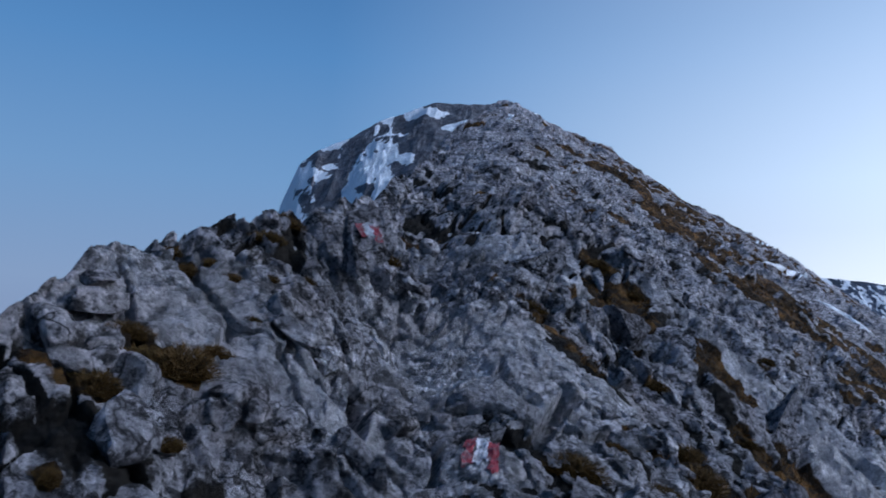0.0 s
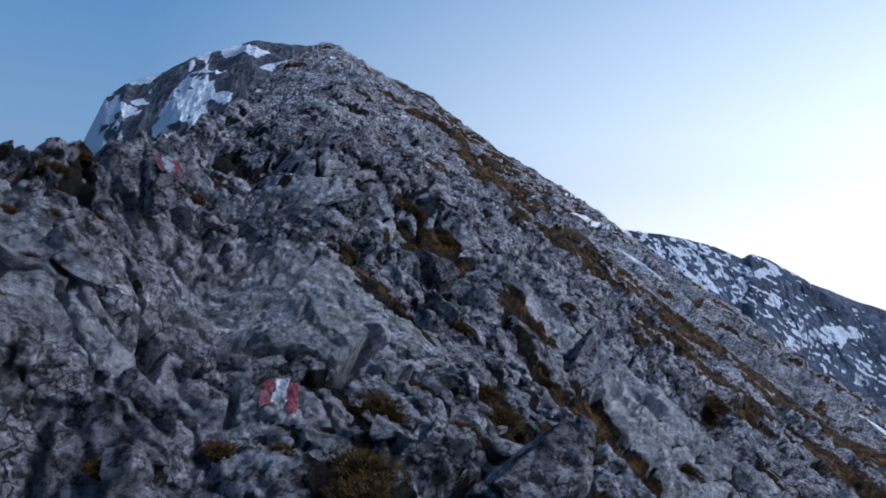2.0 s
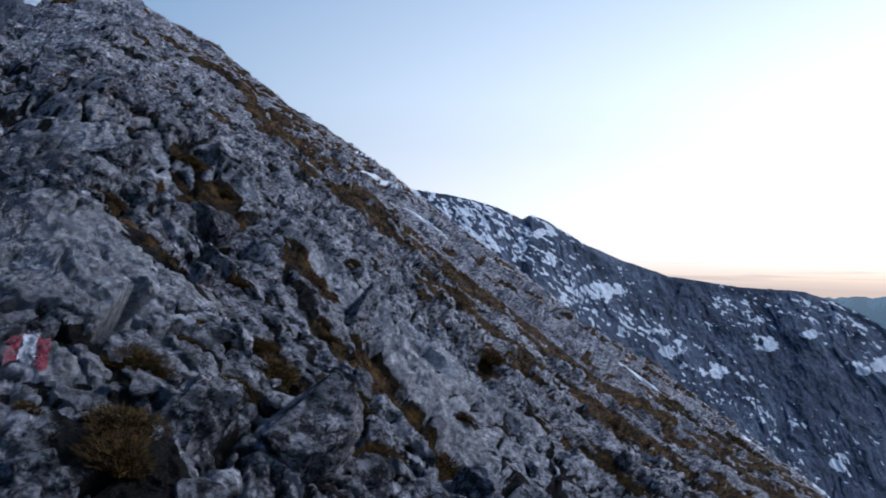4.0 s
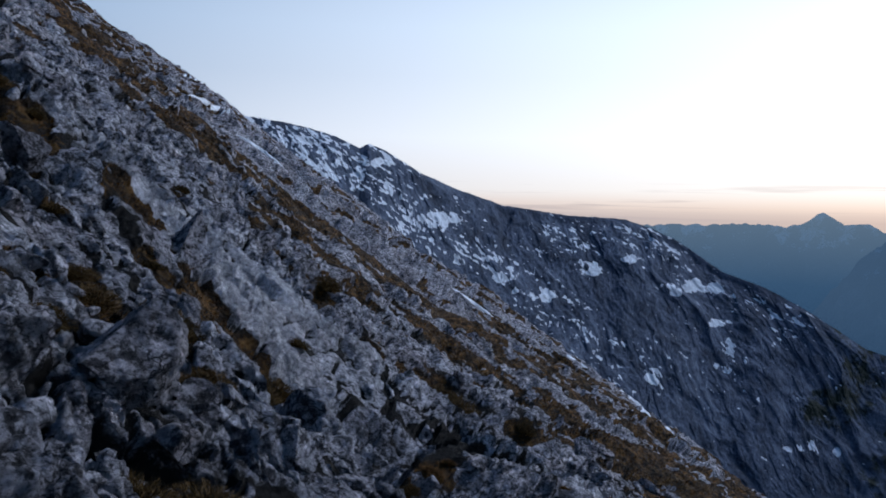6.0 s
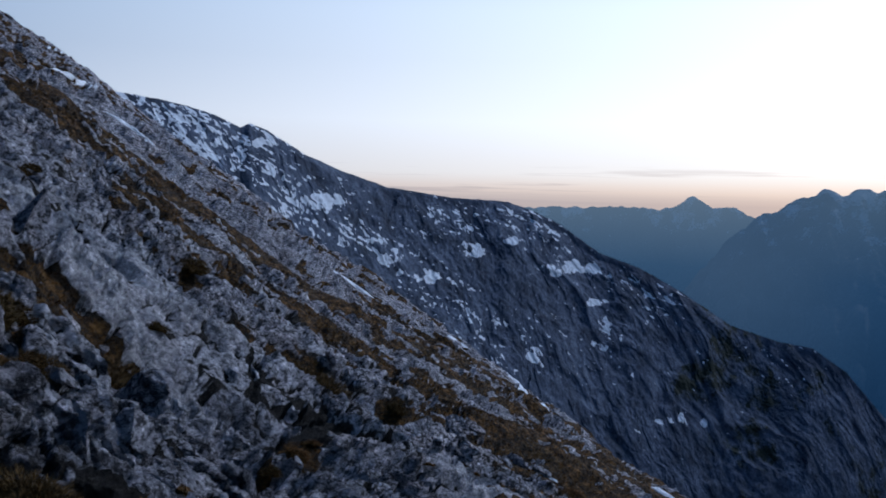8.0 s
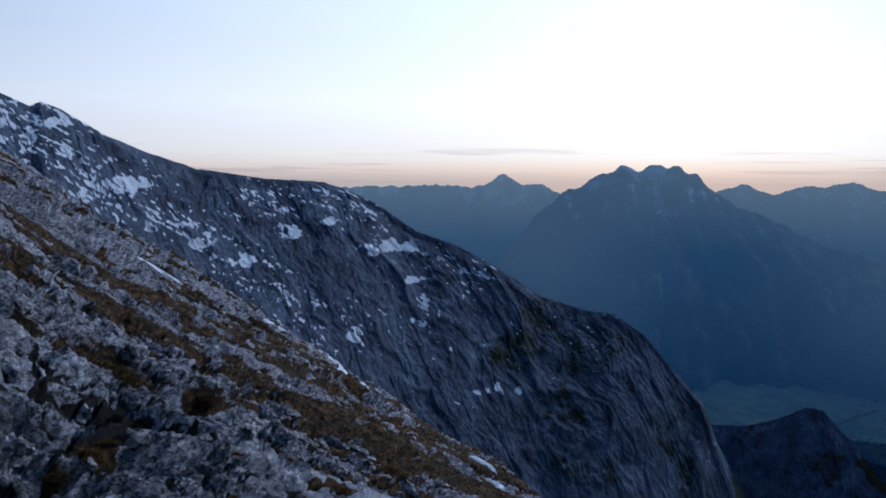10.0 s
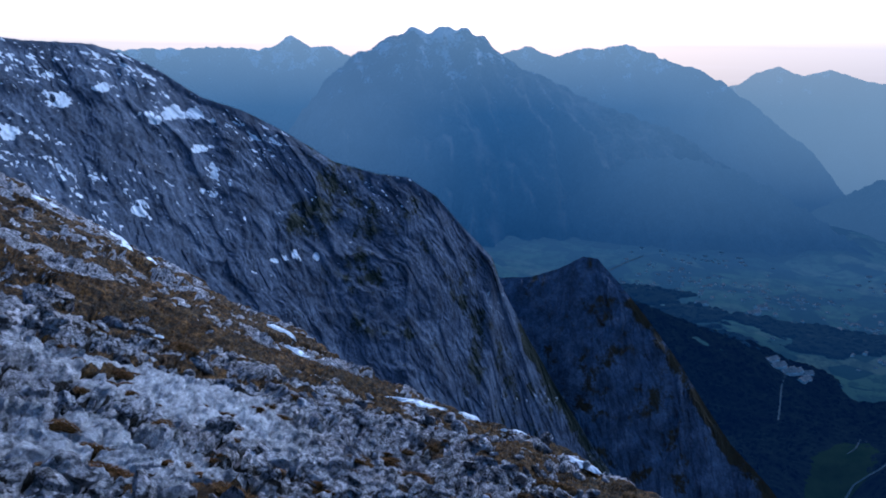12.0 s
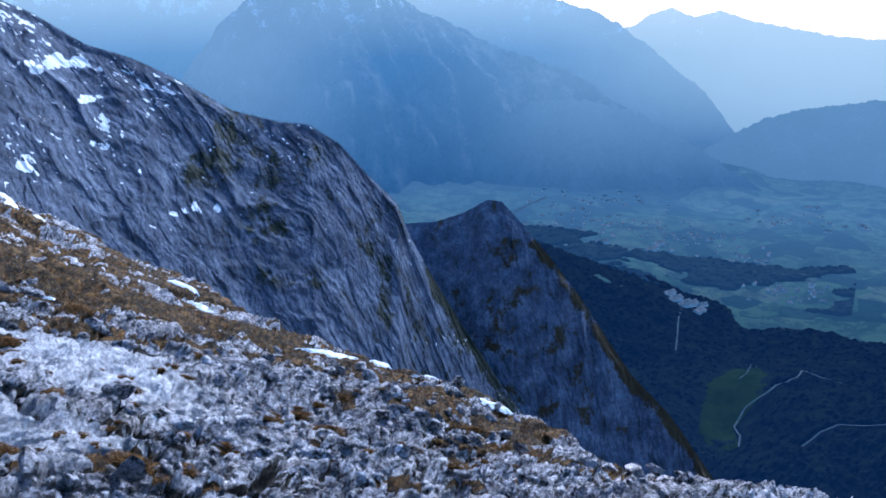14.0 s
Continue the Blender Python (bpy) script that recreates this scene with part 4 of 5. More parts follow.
for line in (ROAD_GLADE, ROAD_LOW):
    for (ax, ay), (bx, by) in zip(line, line[1:]):
        k = np.clip(((fx - ax) * (bx - ax) + (fy - ay) * (by - ay)) / ((bx - ax) ** 2 + (by - ay) ** 2), 0, 1)
        clearing = np.maximum(clearing, 1 - smooth(4, 10, np.hypot(fx - ax - k * (bx - ax), fy - ay - k * (by - ay))))
clearing = np.maximum(clearing, np.exp(-((f_az - 93.4) / 1.5) ** 4 - ((fr - 2135) / 50) ** 4))
open_land = np.maximum(0, smooth(-0.15, 0.15, fbm(fx * 0.0030, fy * 0.0030, 3, 79) + smooth(1950, 2200, fr) * 1.2 * smooth(95, 98, f_az) - 0.9))
open_land = np.maximum(open_land, smooth(2190, 2240, fr) * smooth(95, 98, f_az))
canopy = (6 + 8 * np.abs(blocks(fx * 0.085, fy * 0.085, 81)[0]) + 3 * fbm(fx * 0.02, fy * 0.02, 3, 83)) * (1 - open_land) - 10 * open_land
canopy = canopy * (1 - clearing) + 2 * clearing
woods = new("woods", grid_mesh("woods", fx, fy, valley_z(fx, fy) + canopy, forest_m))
# wooded hills farther up the valley
hr_, ha_ = np.meshgrid(np.linspace(2180, 2900, 120), np.radians(np.arange(78, 104, 0.15)), indexing="ij")
hx_, hy_ = hr_ * np.sin(ha_), hr_ * np.cos(ha_)
bare_land = smooth(-0.1, 0.15, fbm(hx_ * 0.007, hy_ * 0.004, 5, 179, 0.6) + np.minimum(0.14 * (np.degrees(ha_) - 93.0), 0.30) + smooth(2550, 2850, hr_) * 1.3 + 0.05)
far_canopy = (6 + 9 * np.abs(blocks(hx_ * 0.05, hy_ * 0.05, 181)[0])) * (1 - bare_land) - 10 * bare_land
# farther woods: haze painted in as a stronger blue emission
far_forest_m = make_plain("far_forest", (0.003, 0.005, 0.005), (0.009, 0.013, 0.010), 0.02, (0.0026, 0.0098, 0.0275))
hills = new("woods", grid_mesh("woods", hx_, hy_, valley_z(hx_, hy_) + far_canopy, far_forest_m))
tagged(hills, "dark wooded hills farther up the hazy valley", "forest", kind="stuff")
tagged(woods, "dark spruce woods on the valley slopes", "forest", kind="stuff")


def valley_place(az, el, off=0.0):
    r = -VALLEY / math.tan(radians(-el))
    x, y = r * math.sin(radians(az)), r * math.cos(radians(az))
    return x, y, float(valley_z(np.array([x]), np.array([y]))[0]) + off


rng = random.Random(5)


def glade(points):
    """A clearing in the woods, its rim wavering between the corners."""
    n = len(points)
    cx, cy = sum(p[0] for p in points) / n, sum(p[1] for p in points) / n
    t = np.linspace(0, n, 72, endpoint=False)
    ix, iy = (np.interp(t, np.arange(n + 1), [p[k] for p in points] + [points[0][k]]) for k in (0, 1))
    rag = 1.12 + 0.10 * vnoise(t * 1.7, t * 0, 51) + 0.06 * vnoise(t * 5, t * 0, 52)
    q = np.linspace(0.02, 1, 8)[:, None]
    px, py = cx + (ix - cx) * rag * q, cy + (iy - cy) * rag * q
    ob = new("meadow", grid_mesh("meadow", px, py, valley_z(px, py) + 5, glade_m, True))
    return tagged(ob, "dull green clearing in the dark woods", "meadow", "valley meadows")


glade([(1770, -262), (1655, -288), (1579, -252), (1502, -199), (1402, -200), (1412, -147), (1551, -149), (1655, -161), (1710, -208)])


def road(name, points, width):
    """A pale road following points of the plan."""
    pts = [Vector((x, y, 0)) for x, y in points]
    line = []
    for p, q in zip(pts, pts[1:]):
        for k in range(6):
            line.append(p.lerp(q, k / 6))
    line.append(pts[-1])
    xs, ys, zs = [], [], []
    for k, p in enumerate(line):
        d = (line[min(k + 1, len(line) - 1)] - line[max(k - 1, 0)]).normalized()
        n = Vector((-d.y, d.x, 0)) * width / 2
        z = float(valley_z(np.array([p.x]), np.array([p.y]))[0]) + 7
        xs.append((p.x - n.x, p.x + n.x)), ys.append((p.y - n.y, p.y + n.y)), zs.append((z, z))
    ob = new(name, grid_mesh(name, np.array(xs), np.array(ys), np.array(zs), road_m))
    return tagged(ob, "pale gravel road winding through dark woods", "road", kind="structure")


def plan(points):
    return [valley_place(a, e)[:2] for a, e in points]


road("road", ROAD_GLADE, 3.2)
road("road", ROAD_LOW, 2.8)
road("road", [(1680, -226), (1709, -244), (1780, -262), (1748, -269)], 2)
road("road", [(2085, -128), (1980, -116), (1884, -111), (1808, -106)], 3.5)
road("road", plan([(81.6, -14.6), (83.0, -14.0), (84.0, -13.7)]), 10)
road("road", plan([(86, -16.6), (90, -16.9), (95, -17.6), (101, -17.2)]), 5)


def house(wide, deep, high):
    """A plain alpine house: plastered walls under a wide gabled roof."""
    root = new("house")
    bm = bmesh.new()
    bmesh.ops.create_cube(bm, size=1, matrix=Matrix.Translation((0, 0, high / 2)) @ Matrix.Diagonal((wide, deep, high, 1)))
    part("wall", bm, wall_m, root)
    bm = bmesh.new()
    w, d, e = wide / 2 + 1.2, deep / 2 + 1.2, 0.5
    ridge = high + wide * 0.28
    vs = [bm.verts.new(p) for p in ((-w, -d, high - 0.6), (0, -d, ridge), (w, -d, high - 0.6), (-w, d, high - 0.6), (0, d, ridge), (w, d, high - 0.6),
                                    (-w, -d, high - 0.6 + e), (0, -d, ridge + e), (w, -d, high - 0.6 + e), (-w, d, high - 0.6 + e), (0, d, ridge + e), (w, d, high - 0.6 + e))]
    for f in ((6, 7, 10, 9), (7, 8, 11, 10), (1, 0, 3, 4), (2, 1, 4, 5), (0, 1, 7, 6), (1, 2, 8, 7), (4, 3, 9, 10), (5, 4, 10, 11), (3, 0, 6, 9), (2, 5, 11, 8)):
        bm.faces.new([vs[k] for k in f])
    part("roof", bm, roof_m, root)
    return root


def part(name, bm, mat, parent, label=""):
    me = bpy.data.meshes.new(name)
    bm.to_mesh(me)
    bm.free()
    me.materials.append(mat)
    ob = new(name, me)
    ob.parent = parent
    if label:
        tagged(ob, label)
    return ob


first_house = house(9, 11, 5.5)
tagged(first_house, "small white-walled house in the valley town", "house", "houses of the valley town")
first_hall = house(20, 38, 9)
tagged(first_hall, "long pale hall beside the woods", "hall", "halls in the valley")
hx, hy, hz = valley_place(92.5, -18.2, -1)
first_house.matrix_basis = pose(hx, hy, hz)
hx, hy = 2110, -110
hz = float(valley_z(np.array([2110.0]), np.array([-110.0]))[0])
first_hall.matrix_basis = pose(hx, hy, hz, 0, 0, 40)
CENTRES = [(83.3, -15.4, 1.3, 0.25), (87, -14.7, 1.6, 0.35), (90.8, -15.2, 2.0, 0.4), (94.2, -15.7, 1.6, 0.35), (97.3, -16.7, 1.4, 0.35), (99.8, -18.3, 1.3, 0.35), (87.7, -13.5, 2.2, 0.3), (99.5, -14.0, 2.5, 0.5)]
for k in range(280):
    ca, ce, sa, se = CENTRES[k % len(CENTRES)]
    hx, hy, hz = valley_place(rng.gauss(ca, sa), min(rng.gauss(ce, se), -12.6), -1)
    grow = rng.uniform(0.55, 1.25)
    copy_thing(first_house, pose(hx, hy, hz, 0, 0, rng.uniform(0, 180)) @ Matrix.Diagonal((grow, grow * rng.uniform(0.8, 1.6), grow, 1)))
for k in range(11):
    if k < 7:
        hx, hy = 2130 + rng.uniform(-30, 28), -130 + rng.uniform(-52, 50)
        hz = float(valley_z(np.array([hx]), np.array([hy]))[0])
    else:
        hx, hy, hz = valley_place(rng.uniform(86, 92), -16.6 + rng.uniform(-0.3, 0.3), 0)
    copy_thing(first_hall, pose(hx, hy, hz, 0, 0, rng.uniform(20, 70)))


# ---- loose stones ----
def rock_mesh(name, seed, detail, mat):
    """An angular block: a ball cut by flat faces, then roughened."""
    rs = np.random.RandomState(seed)
    bm = bmesh.new()
    bmesh.ops.create_icosphere(bm, subdivisions=detail, radius=1.0)
    co = np.array([v.co[:] for v in bm.verts])
    for k in range(10):
        n = rs.normal(size=3)
        n /= np.linalg.norm(n)
        d = rs.uniform(0.34, 0.72)
        co = co - np.outer(np.maximum(co @ n - d, 0), n)
    co = co * rs.uniform(0.75, 1.15, 3)
    bump3 = fbm(co[:, 0] * 2.6 + co[:, 2] * 1.7 + seed, co[:, 1] * 2.6 - co[:, 2] * 1.9, 4, seed)
    chips = blocks(co[:, 0] * 3.1 + co[:, 2] * 1.3 + seed, co[:, 1] * 3.1 + co[:, 2] * 2.2, seed)[0]
    facets = shards(co[:, 0] * 5.5 + co[:, 2] * 2.7 + seed, co[:, 1] * 5.5 + co[:, 2] * 3.6, seed) - 0.45
    co = co * (1 + 0.06 * bump3 + 0.12 * chips + 0.07 * facets)[:, None]
    for v, p in zip(bm.verts, co):
        v.co = p
    me = bpy.data.meshes.new(name)
    bm.to_mesh(me)
    bm.free()
    me.materials.append(mat)
    return me


def on_ground(x, y, lift=0.0):
    return Vector(ground_at(x, y)[0]) + Vector(OUT) * lift


BOULDERS = [(0.80, 3.85, 0.21), (1.42, 4.33, 0.30), (0.24, 3.12, 0.13), (1.80, 4.33, 0.13), (2.23, 4.42, 0.30), (1.93, 4.50, 0.13), (1.66, 4.45, 0.16), (2.95, 5.6, 0.22), (2.7, 4.9, 0.16),
            (-0.95, 4.9, 0.10), (-1.08, 5.2, 0.09), (1.9, 8.9, 0.34), (2.5, 9.6, 0.36), (0.9, 8.6, 0.36), (3.4, 9.1, 0.3)]
for k, (x, y, size) in enumerate(BOULDERS):
    ob = new("boulder", rock_mesh("boulder", 100 + k, 5, rock_loose))
    ob.matrix_basis = Matrix.Translation(on_ground(x, y, 0.25 * size)) @ pose(0, 0, 0, 23 * k, 57 * k, 71 * k) @ Matrix.Diagonal((1.25 * size, 1.1 * size, 1.05 * size, 1))
    tagged(ob, "large angular grey limestone boulder among dead grass", "boulder", "boulders on the ridge")

rs = np.random.RandomState(9)
stone_meshes = [rock_mesh("stone", 200 + k, 2 + (k % 2), rock_loose) for k in range(12)]
spots = []
while len(spots) < 1500:
    low = len(spots) % 3
    az = rs.uniform(46, 100) if low else rs.uniform(-24, 52)
    r = 5.0 * (4.4 ** rs.uniform(0, 1)) if low else 2.6 * (7.0 ** rs.uniform(0, 1))
    if r > float(np.interp(az, ALL_AZ, ALL_R)) * 0.95 or (-1 < az < 8 and r < 4.3) or (-9 < az < -2 and 4.3 < r < 6.4):
        continue
    size = (0.035 + 0.10 * rs.uniform() ** 2) * (1.0 + r / 16)
    x, y = r * math.sin(radians(az)), r * math.cos(radians(az))
    if float(pale_amount(np.array([x]), np.array([y]))[0]) > 0.3:
        continue
    lie = Vector(OUT).to_track_quat("Z", "Y").to_matrix().to_4x4()
    turn = lie @ pose(0, 0, 0, rs.uniform(-28, 28), rs.uniform(-28, 28), rs.uniform(0, 360)) @ Matrix.Diagonal((1.15 * size, size * rs.uniform(0.75, 1), size * rs.uniform(0.5, 0.75), 1))
    spots.append((size / r, x, y, size, turn, rs.randint(12)))
spots.sort(key=lambda q: -q[0])
feet = ground_at(np.array([q[1] for q in spots]), np.array([q[2] for q in spots]))
scree_v, scree_f, count = [], [], 0
for k, (share, x, y, size, turn, kind) in enumerate(spots):
    m = Matrix.Translation(Vector(feet[k]) + Vector(OUT) * 0.25 * size) @ turn
    if k < 290:
        ob = new("stone", stone_meshes[kind])
        ob.matrix_basis = m
        tagged(ob, "loose angular piece of grey limestone", "stone", "loose stones on the ridge")
    else:
        me = stone_meshes[kind - kind % 2]
        co = np.empty(len(me.vertices) * 3)
        me.vertices.foreach_get("co", co)
        ix = np.empty(len(me.polygons) * 3, dtype=np.int32)
        me.loops.foreach_get("vertex_index", ix)
        arr = np.array(m)
        scree_v.append(co.reshape(-1, 3) @ arr[:3, :3].T + arr[:3, 3])
        scree_f.append(ix.reshape(-1, 3) + count)
        count += len(me.vertices)
vs, tris = np.concatenate(scree_v), np.concatenate(scree_f)
me = bpy.data.meshes.new("scree")
me.vertices.add(len(vs))
me.vertices.foreach_set("co", vs.astype(np.float32).ravel())
me.loops.add(tris.size)
me.loops.foreach_set("vertex_index", tris.astype(np.int32).ravel())
me.polygons.add(len(tris))
me.polygons.foreach_set("loop_start", np.arange(0, tris.size, 3, dtype=np.int32))
me.polygons.foreach_set("use_smooth", np.zeros(len(tris), dtype=bool))
me.update(calc_edges=True)
me.materials.append(rock_loose)
tagged(new("scree", me), "small broken limestone rubble between the rocks", "rubble", kind="stuff")


# ---- dead grass ----
def make_grass(name, dark, light):
    m, nt, b = material(name)
    info = nt.nodes.new("ShaderNodeObjectInfo")
    geo = nt.nodes.new("ShaderNodeNewGeometry")
    c = ramp(nt, geo.outputs["Random Per Island"], [(0.0, dark), (0.6, light), (1.0, tuple(1.6 * q for q in light))])
    c = mix(nt, info.outputs["Random"], c, mix(nt, 0.6, c, (0.75, 0.85, 0.7), "MULTIPLY"))
    nt.links.new(c, b.inputs["Base Color"])
    b.inputs["Roughness"].default_value = 0.85
    b.inputs["Specular IOR Level"].default_value = 0.2
    return m


grass_m = make_grass("dead_grass", (0.012, 0.008, 0.003), (0.12, 0.066, 0.021))
sod_m = make_plain("dark_sod", (0.008, 0.005, 0.002), (0.06, 0.034, 0.011), 26.0)
bump(sod_m.node_tree, noise_tex(sod_m.node_tree, sod_m.node_tree.nodes["Texture Coordinate"].outputs["Object"], 34.0, 6, 0.75), 1.0, 0.05, sod_m.node_tree.nodes["Principled BSDF"])


def blades_mesh(name, roots, ups, lengths, widths, seed, mat):
    """Bent blades of grass, three faces each."""
    rs2 = np.random.RandomState(seed)
    n = len(roots)
    side = np.cross(ups, rs2.normal(size=(n, 3)))
    side /= np.linalg.norm(side, axis=1)[:, None]
    lean = np.cross(side, ups)
    droop = rs2.uniform(0.1, 0.75, n)[:, None]
    L, Wd = lengths[:, None], widths[:, None]
    p0, p1 = roots - side * Wd, roots + side * Wd
    m1 = roots + ups * L * 0.6 + lean * L * droop * 0.25
    tip = roots + ups * L * (1 - 0.3 * droop) + lean * L * droop * 0.8
    vs = np.stack([p0, p1, m1 - side * Wd * 0.7, m1 + side * Wd * 0.7, tip], 1).reshape(-1, 3)
    k = np.arange(n)[:, None] * 5
    tris = np.concatenate([k + [0, 1, 3], k + [0, 3, 2], k + [2, 3, 4]], 1).reshape(-1, 3)
    me = bpy.data.meshes.new(name)
    me.vertices.add(len(vs))
    me.vertices.foreach_set("co", vs.astype(np.float32).ravel())
    me.loops.add(tris.size)
    me.loops.foreach_set("vertex_index", tris.astype(np.int32).ravel())
    me.polygons.add(len(tris))
    me.polygons.foreach_set("loop_start", np.arange(0, tris.size, 3, dtype=np.int32))
    me.update(calc_edges=True)
    me.materials.append(mat)
    return me


def tuft_meshes(seed, grass_m):
    """A cushion of grass one metre wide: its sod and its blades."""
    rs2 = np.random.RandomState(seed)
    n = 2200
    t, q = rs2.uniform(0, 2 * math.pi, n), np.sqrt(rs2.uniform(0, 1, n))
    rag = 1 + 0.26 * np.cos(2 * t + seed) + 0.2 * np.cos(3 * t + 2 * seed) + 0.12 * np.cos(7 * t + seed)
    x, y = 0.42 * q * rag * np.cos(t), 0.42 * q * rag * np.sin(t)
    z = 0.26 * np.sqrt(np.maximum(1 - q * q, 0)) * (1 + 0.35 * np.sin(3 * x * 9 + seed) * np.cos(4 * y * 7)) - 0.03
    ups = np.stack([x * 1.5, y * 1.5, 0.35 + z], 1) + rs2.normal(size=(n, 3)) * 0.16
    ups /= np.linalg.norm(ups, axis=1)[:, None]
    blades = blades_mesh("foliage", np.stack([x, y, z], 1), ups, rs2.uniform(0.06, 0.16, n), rs2.uniform(0.002, 0.0042, n), seed, grass_m)
    t, q = np.meshgrid(np.linspace(0, 2 * math.pi, 26, endpoint=False), np.linspace(0.03, 1, 8), indexing="ij")
    rag = (1 + 0.22 * np.cos(2 * t + seed) + 0.15 * np.cos(3 * t + 2 * seed)) * (1 + 0.10 * vnoise(t * 3, q * 4, seed))
    sod = grid_mesh("sod", (0.38 * q * rag * np.cos(t)).T, (0.38 * q * rag * np.sin(t)).T, (0.22 * np.sqrt(np.maximum(1.02 - q * q, 0)) - 0.05 + 0.03 * vnoise(t * 4, q * 5, seed)).T, sod_m, True)
    return blades, sod


low_grass_m = make_grass("low_dead_grass", (0.030, 0.013, 0.004), (0.17, 0.075, 0.021))
TUFTS = [tuft_meshes(300 + k, grass_m) for k in range(5)]
FLAT_TUFTS = [tuft_meshes(320 + k, low_grass_m) for k in range(5)]
out_turn = Vector(OUT).to_track_quat("Z", "Y").to_matrix().to_4x4()


def seat_at(x, y, reach):
    """A place on the ground, as high as the stones round it."""
    turn = np.arange(9) * 0.7
    ring = np.where(np.arange(9) == 0, 0, reach)
    px, py = x + ring * np.cos(turn), y + ring * np.sin(turn)
    z0 = ridge_base(px, py)[0]
    rise = (ground_at(px, py)[:, 2] - z0) / OUT[2]
    return Vector((x, y, float(z0[0]))) + Vector(OUT) * (float(np.percentile(rise, 82)) - 0.02)


def grass_tuft(x, y, wide, k, flat=False):
    blades, sod = (FLAT_TUFTS if flat else TUFTS)[k % 5]
    ob = new("grass_tuft")
    for name, me in (("foliage", blades), ("sod", sod)):
        piece = new(name, me)
        piece.parent = ob
    up = (Vector(OUT) * 0.5 + Vector((0, 0, 0.5))).to_track_quat("Z", "Y").to_matrix().to_4x4()
    ob.matrix_basis = Matrix.Translation(seat_at(x, y, 0.3 * wide)) @ up @ pose(0, 0, 0, 0, 0, 77 * k) @ Matrix.Diagonal((1.1 * wide, 0.75 * wide, 0.42 * wide, 1) if flat else (1.15 * wide, 1.02 * wide, 0.88 * wide, 1))
    return tagged(ob, "cushion of brown dead grass between grey stones", "grass tuft", "grass tufts on the ridge")


for k, (x, y, wide) in enumerate(SUMMIT_TUFTS + PATH_TUFTS + FLANK_TUFTS):
    grass_tuft(x, y, wide, k)
for k, (x, y, wide) in enumerate(MEADOW_TUFTS):
    grass_tuft(x, y, wide, k, True)
    grass_tuft(x + 0.5 * wide, y + 0.35 * wide * (k % 3 - 1), 0.55 * wide, k + 2, True)
# small wisps between the low rubble
for k in range(70):
    az, r = rng.uniform(44, 92), rng.uniform(7, 17)
    grass_tuft(r * math.sin(radians(az)), r * math.cos(radians(az)), rng.uniform(0.14, 0.38), k, True)

# grass of the turf bands
want = 90000
u01 = rs.uniform(size=(want, 3))
gaz = np.where(u01[:, 2] < 0.45, 8 + 40 * u01[:, 0], 36 + 62 * u01[:, 0])
grr = 4.0 * (30 / 4.0) ** np.sqrt(u01[:, 1])
px, py = grr * np.sin(np.radians(gaz)), grr * np.cos(np.radians(gaz))
keep = (turf_amount(px, py) + 0.25 * rs.uniform(-1, 1, want) > 0.55) & (grr < 0.97 * np.interp(gaz, ALL_AZ, ALL_R))
px, py, grr = px[keep], py[keep], grr[keep]
roots = ground_at(px, py)
ups = np.array([0.6, -0.35, 0.7]) + rs.normal(size=(len(px), 3)) * 0.45
ups /= np.linalg.norm(ups, axis=1)[:, None]
sward = new("grass", blades_mesh("grass", roots, ups, rs.uniform(0.02, 0.075, len(px)) * (1 + grr / 60), 0.0025 + 0.0003 * grr, 12, make_grass("turf_grass", (0.014, 0.007, 0.003), (0.16, 0.070, 0.016))))
tagged(sward, "thin brown dead grass of the alpine turf", "grass", kind="stuff")

# ---- snow left in hollows ----
m_snow, nt, b = material("old_snow")
co = nt.nodes.new("ShaderNodeTexCoord").outputs["Object"]
nt.links.new(ramp(nt, noise_tex(nt, co, 3.0, 6, 0.6), [(0.3, (0.72, 0.74, 0.77)), (0.7, (0.86, 0.87, 0.89))]), b.inputs["Base Color"])
b.inputs["Roughness"].default_value = 0.7
bump(nt, noise_tex(nt, co, 6.0, 6, 0.6), 0.4, 0.05, b)


def snow_patch(x0, y0, x1, y1, wide, seed, thick=0.10):
    """A thin bank of old snow between two places, its rim sinking into the stones."""
    t, q = np.meshgrid(np.linspace(0, 2 * math.pi, 40, endpoint=False), np.linspace(0.02, 1, 10), indexing="ij")
    length = math.hypot(x1 - x0, y1 - y0) / 2 + wide / 2
    dx, dy = (x1 - x0, y1 - y0) if length > wide else (1, 0)
    k = math.hypot(dx, dy) or 1
    dx, dy = dx / k, dy / k
    rag = 1 + 0.30 * vnoise(np.cos(t) * 2 + seed, np.sin(t) * 2, seed) + 0.18 * vnoise(np.cos(t) * 6, np.sin(t) * 6 + seed, seed + 1)
    a, c = q * rag * length * np.cos(t), q * rag * wide / 2 * np.sin(t)
    px, py = (x0 + x1) / 2 + a * dx - c * dy, (y0 + y1) / 2 + a * dy + c * dx
    p = ground_at(px.ravel(), py.ravel()).reshape(*px.shape, 3)
    z0 = ridge_base(px, py)[0]
    rise = (p[..., 2] - z0) / OUT[2]
    rise = 0.35 * rise + 0.65 * rise.mean()
    p = np.stack([px, py, z0], -1) + rise[..., None] * OUT
    lift = (thick * (1 - q ** 3) + 0.02)[..., None]
    p = p + np.array(OUT) * lift
    ob = new("snow_patch", grid_mesh("snow_patch", p[..., 0].T, p[..., 1].T, p[..., 2].T, m_snow, True))
    return tagged(ob, "thin patch of old white snow on the turf", "snow patch", "snow patches on the ridge")


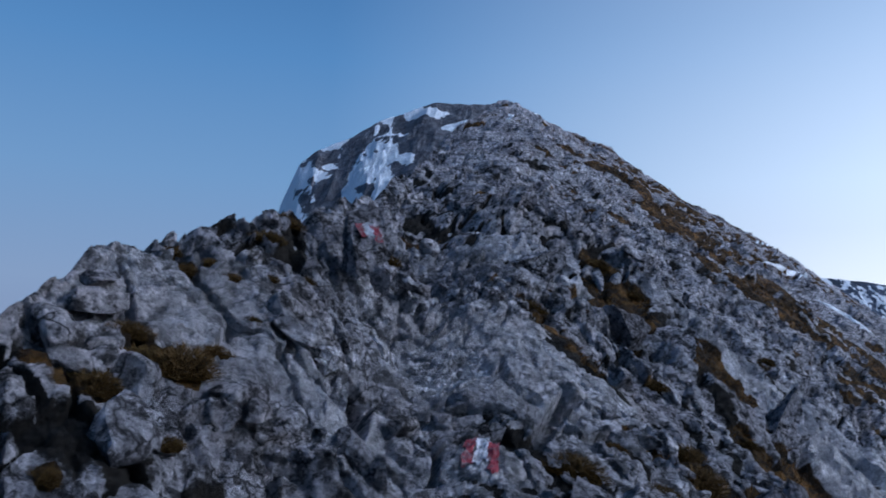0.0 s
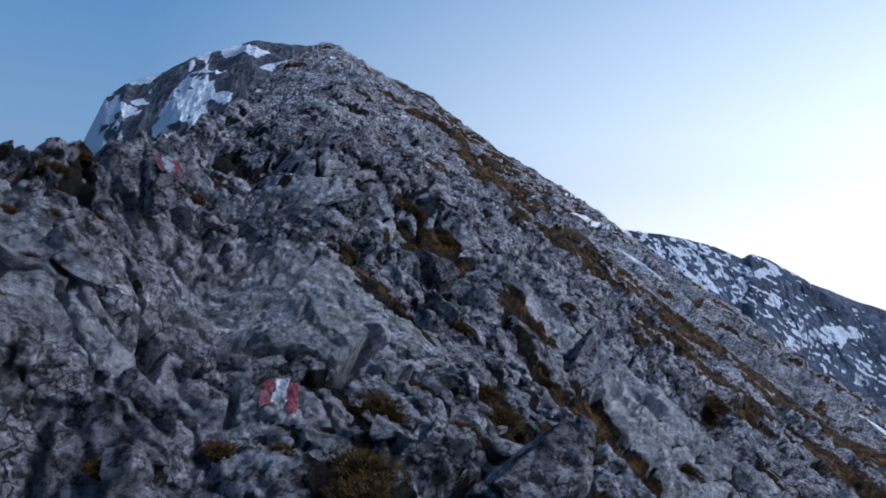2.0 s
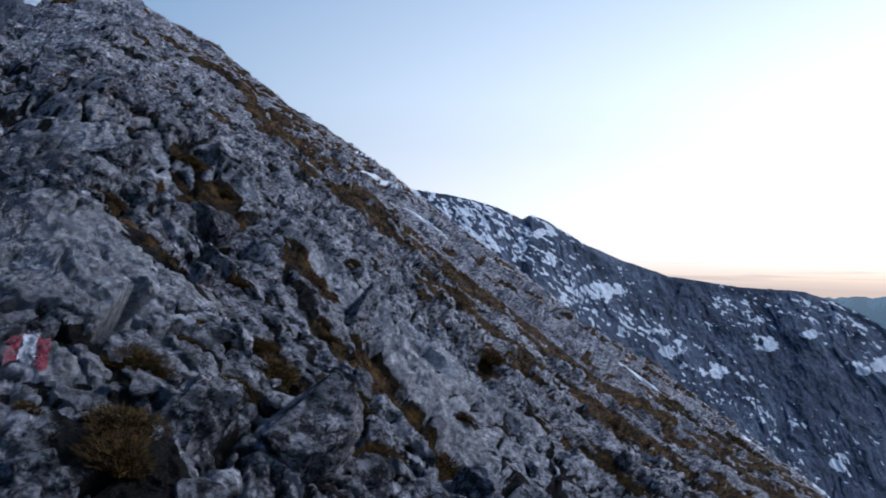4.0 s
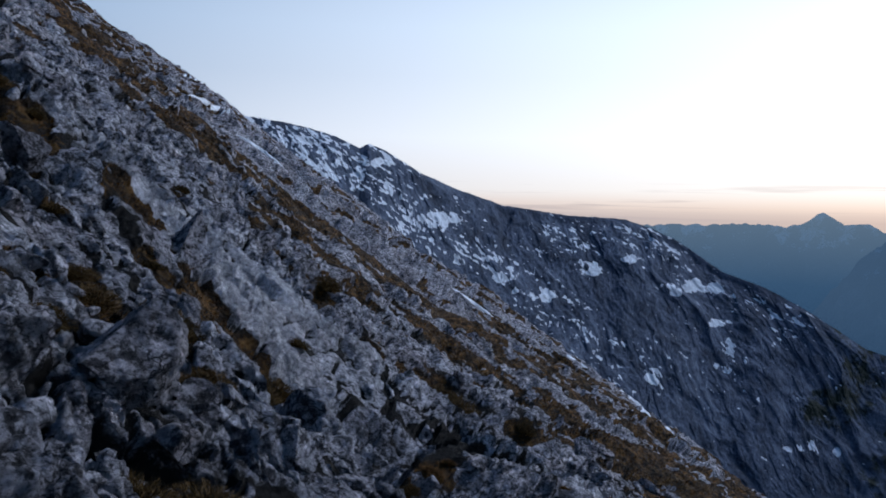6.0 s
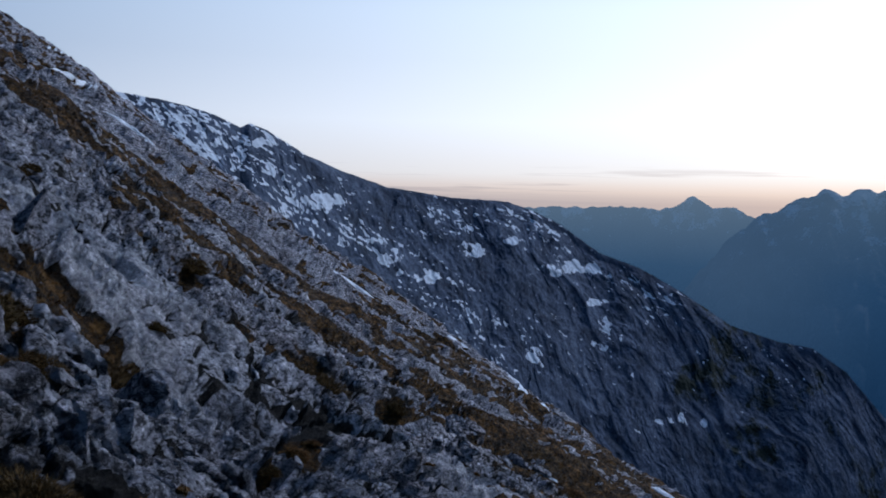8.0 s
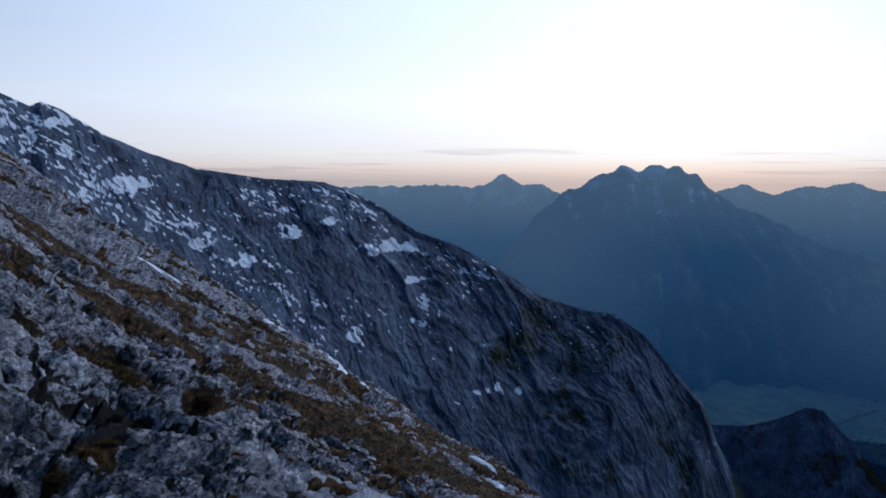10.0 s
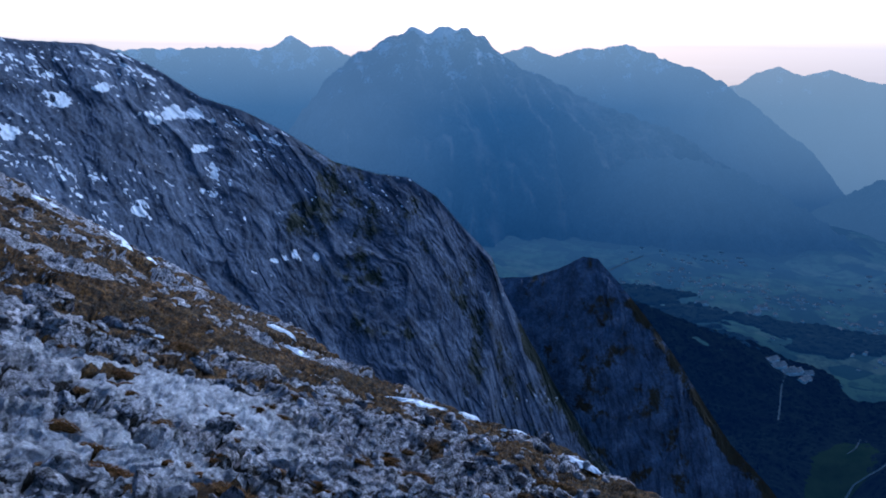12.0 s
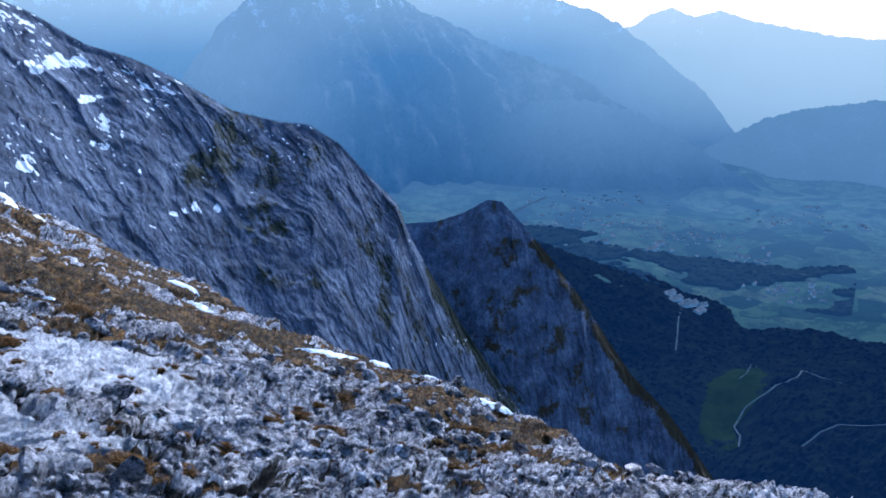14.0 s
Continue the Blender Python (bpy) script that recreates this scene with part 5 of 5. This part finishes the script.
PATCHES = [(16.5, 44.6, 23.6, 53.8, 0.4), (15.8, 41.5, 19.0, 45.3, 0.25), (19.6, 44.1, 21.2, 43.8, 0.8), (23, 47, 25, 48, 0.9), (30.1, 39.7, 32.7, 39.2, 0.8), (32.6, 53.3, 34, 53.3, 1.0), (53.5, 53, 55, 52.6, 1.6), (59, 52.6, 66, 50, 1.6),
           (17.2, 12.9, 16.7, 12.2, 0.35), (23.9, 9.4, 24.3, 8.2, 0.55), (23.9, 7.5, 23.4, 6.8, 0.35), (21.0, 5.3, 20.9, 4.8, 0.3), (19.2, 3.4, 18.9, 2.6, 0.3), (36, 21.5, 35.5, 20, 0.6), (33, 18.5, 31.5, 16.3, 0.5), (47, 40, 44, 36, 0.9), (41, 33, 39.5, 31, 0.6)]
for k, (x0, y0, x1, y1, wide) in enumerate(PATCHES):
    snow_patch(x0, y0, x1, y1, 0.8 * wide, 40 + k, 0.10 + 0.0015 * math.hypot(x0, y0))

# ---- painted way marks: red, white, red ----
def make_paint(name, colour):
    m, nt, b = material(name)
    co = nt.nodes.new("ShaderNodeTexCoord").outputs["Object"]
    worn = ramp(nt, noise_tex(nt, co, 26.0, 8, 0.75), [(0.40, tuple(0.2 * q + 0.14 for q in colour)), (0.51, colour)])
    nt.links.new(worn, b.inputs["Base Color"])
    b.inputs["Roughness"].default_value = 0.65
    bump(nt, noise_tex(nt, co, 30.0, 8, 0.8), 0.7, 0.02, b)
    return m


red_m = make_paint("red_paint", (0.25, 0.016, 0.03))
white_m = make_paint("white_paint", (0.64, 0.63, 0.66))


def way_mark(place, right, up, out, size, lean, label):
    """Three brushed stripes side by side on a stone."""
    root = new("way_mark")
    root.location = place
    for k, (mat, name, x0, x1, y0, y1) in enumerate(((red_m, "red_stripe", -0.5, -0.18, -0.32, 0.38), (white_m, "white_stripe", -0.18, 0.17, -0.30, 0.42), (red_m, "red_stripe", 0.17, 0.48, -0.52, 0.34))):
        gxx, gyy = np.meshgrid(np.linspace(x0, x1, 9), np.linspace(y0, y1, 13))
        rim = 0.09 * vnoise(gyy * 7 + k, gxx * 7, 7 + k)
        lx = (gxx + rim + lean * gyy) * size
        ly = (gyy + 0.13 * vnoise(gxx * 9, gyy * 0 + k, 9)) * size
        px = right[0] * lx + up[0] * ly
        py = right[1] * lx + up[1] * ly
        pz = right[2] * lx + up[2] * ly
        lift = 0.006 + 0.004 * vnoise(gxx * 5, gyy * 5, 3)
        piece = new(name, grid_mesh(name, px + out[0] * lift, py + out[1] * lift, pz + out[2] * lift, mat))
        piece.parent = root
    return tagged(root, label, "way mark", "painted way marks")


def facing_stone(x, y, z, wide, tall, seed, tip):
    """A low stone with one flat side towards the path; gives the middle of that side."""
    ob = new("boulder", rock_mesh("boulder", seed, 5, rock_loose))
    co = np.empty(len(ob.data.vertices) * 3)
    ob.data.vertices.foreach_get("co", co)
    co = co.reshape(-1, 3)
    face = -0.42
    co[:, 1] = np.maximum(co[:, 1], face + 0.02 * vnoise(co[:, 0] * 5, co[:, 2] * 5, seed))
    ob.data.vertices.foreach_set("co", co.ravel())
    turn = pose(0, 0, 0, tip, 0, -math.degrees(math.atan2(x, y))) @ Matrix.Diagonal((wide, wide, tall, 1))
    m = Matrix.Translation(Vector((x, y, z)) - turn @ Vector((0.0, face, 0.15))) @ turn
    ob.matrix_basis = m
    tagged(ob, "flat-sided limestone boulder carrying a painted way mark", "boulder", "boulders on the ridge")
    r3 = m.to_3x3().normalized()
    return m @ Vector((0.0, face, 0.15)), r3.col[0], r3.col[2], -r3.col[1]


def slab_mark(x, y, wide, deep, label):
    """Three brushed stripes that follow the bare slab under them."""
    root = new("way_mark")
    for k, (mat, name, x0, x1, y0, y1) in enumerate(((red_m, "red_stripe", -0.5, -0.18, -0.30, 0.40), (white_m, "white_stripe", -0.17, 0.17, -0.28, 0.45), (red_m, "red_stripe", 0.18, 0.48, -0.52, 0.36))):
        gxx, gyy = np.meshgrid(np.linspace(x0, x1, 12), np.linspace(y0, y1, 24))
        lx = (gxx + 0.07 * vnoise(gyy * 6 + k, gxx * 4, 7 + k) + 0.10 * gyy) * wide
        ly = (gyy + 0.12 * vnoise(gxx * 9, gyy * 0 + k, 9)) * deep
        p = ground_at((x + lx).ravel(), (y + ly).ravel()).reshape(*lx.shape, 3) + np.array(OUT) * 0.012
        piece = new(name, grid_mesh(name, p[..., 0], p[..., 1], p[..., 2], mat))
        piece.parent = root
    return tagged(root, label, "way mark", "painted way marks")


slab_mark(0.22, 4.10, 0.18, 0.34, "worn red-white-red way mark painted on a grey slab")
place, right, up, out = facing_stone(-0.50, 5.72, 0.90, 0.21, 0.30, 506, -24)
way_mark(place, right, up, out, 0.15, -0.35, "bright red-white-red way mark on an upright stone")
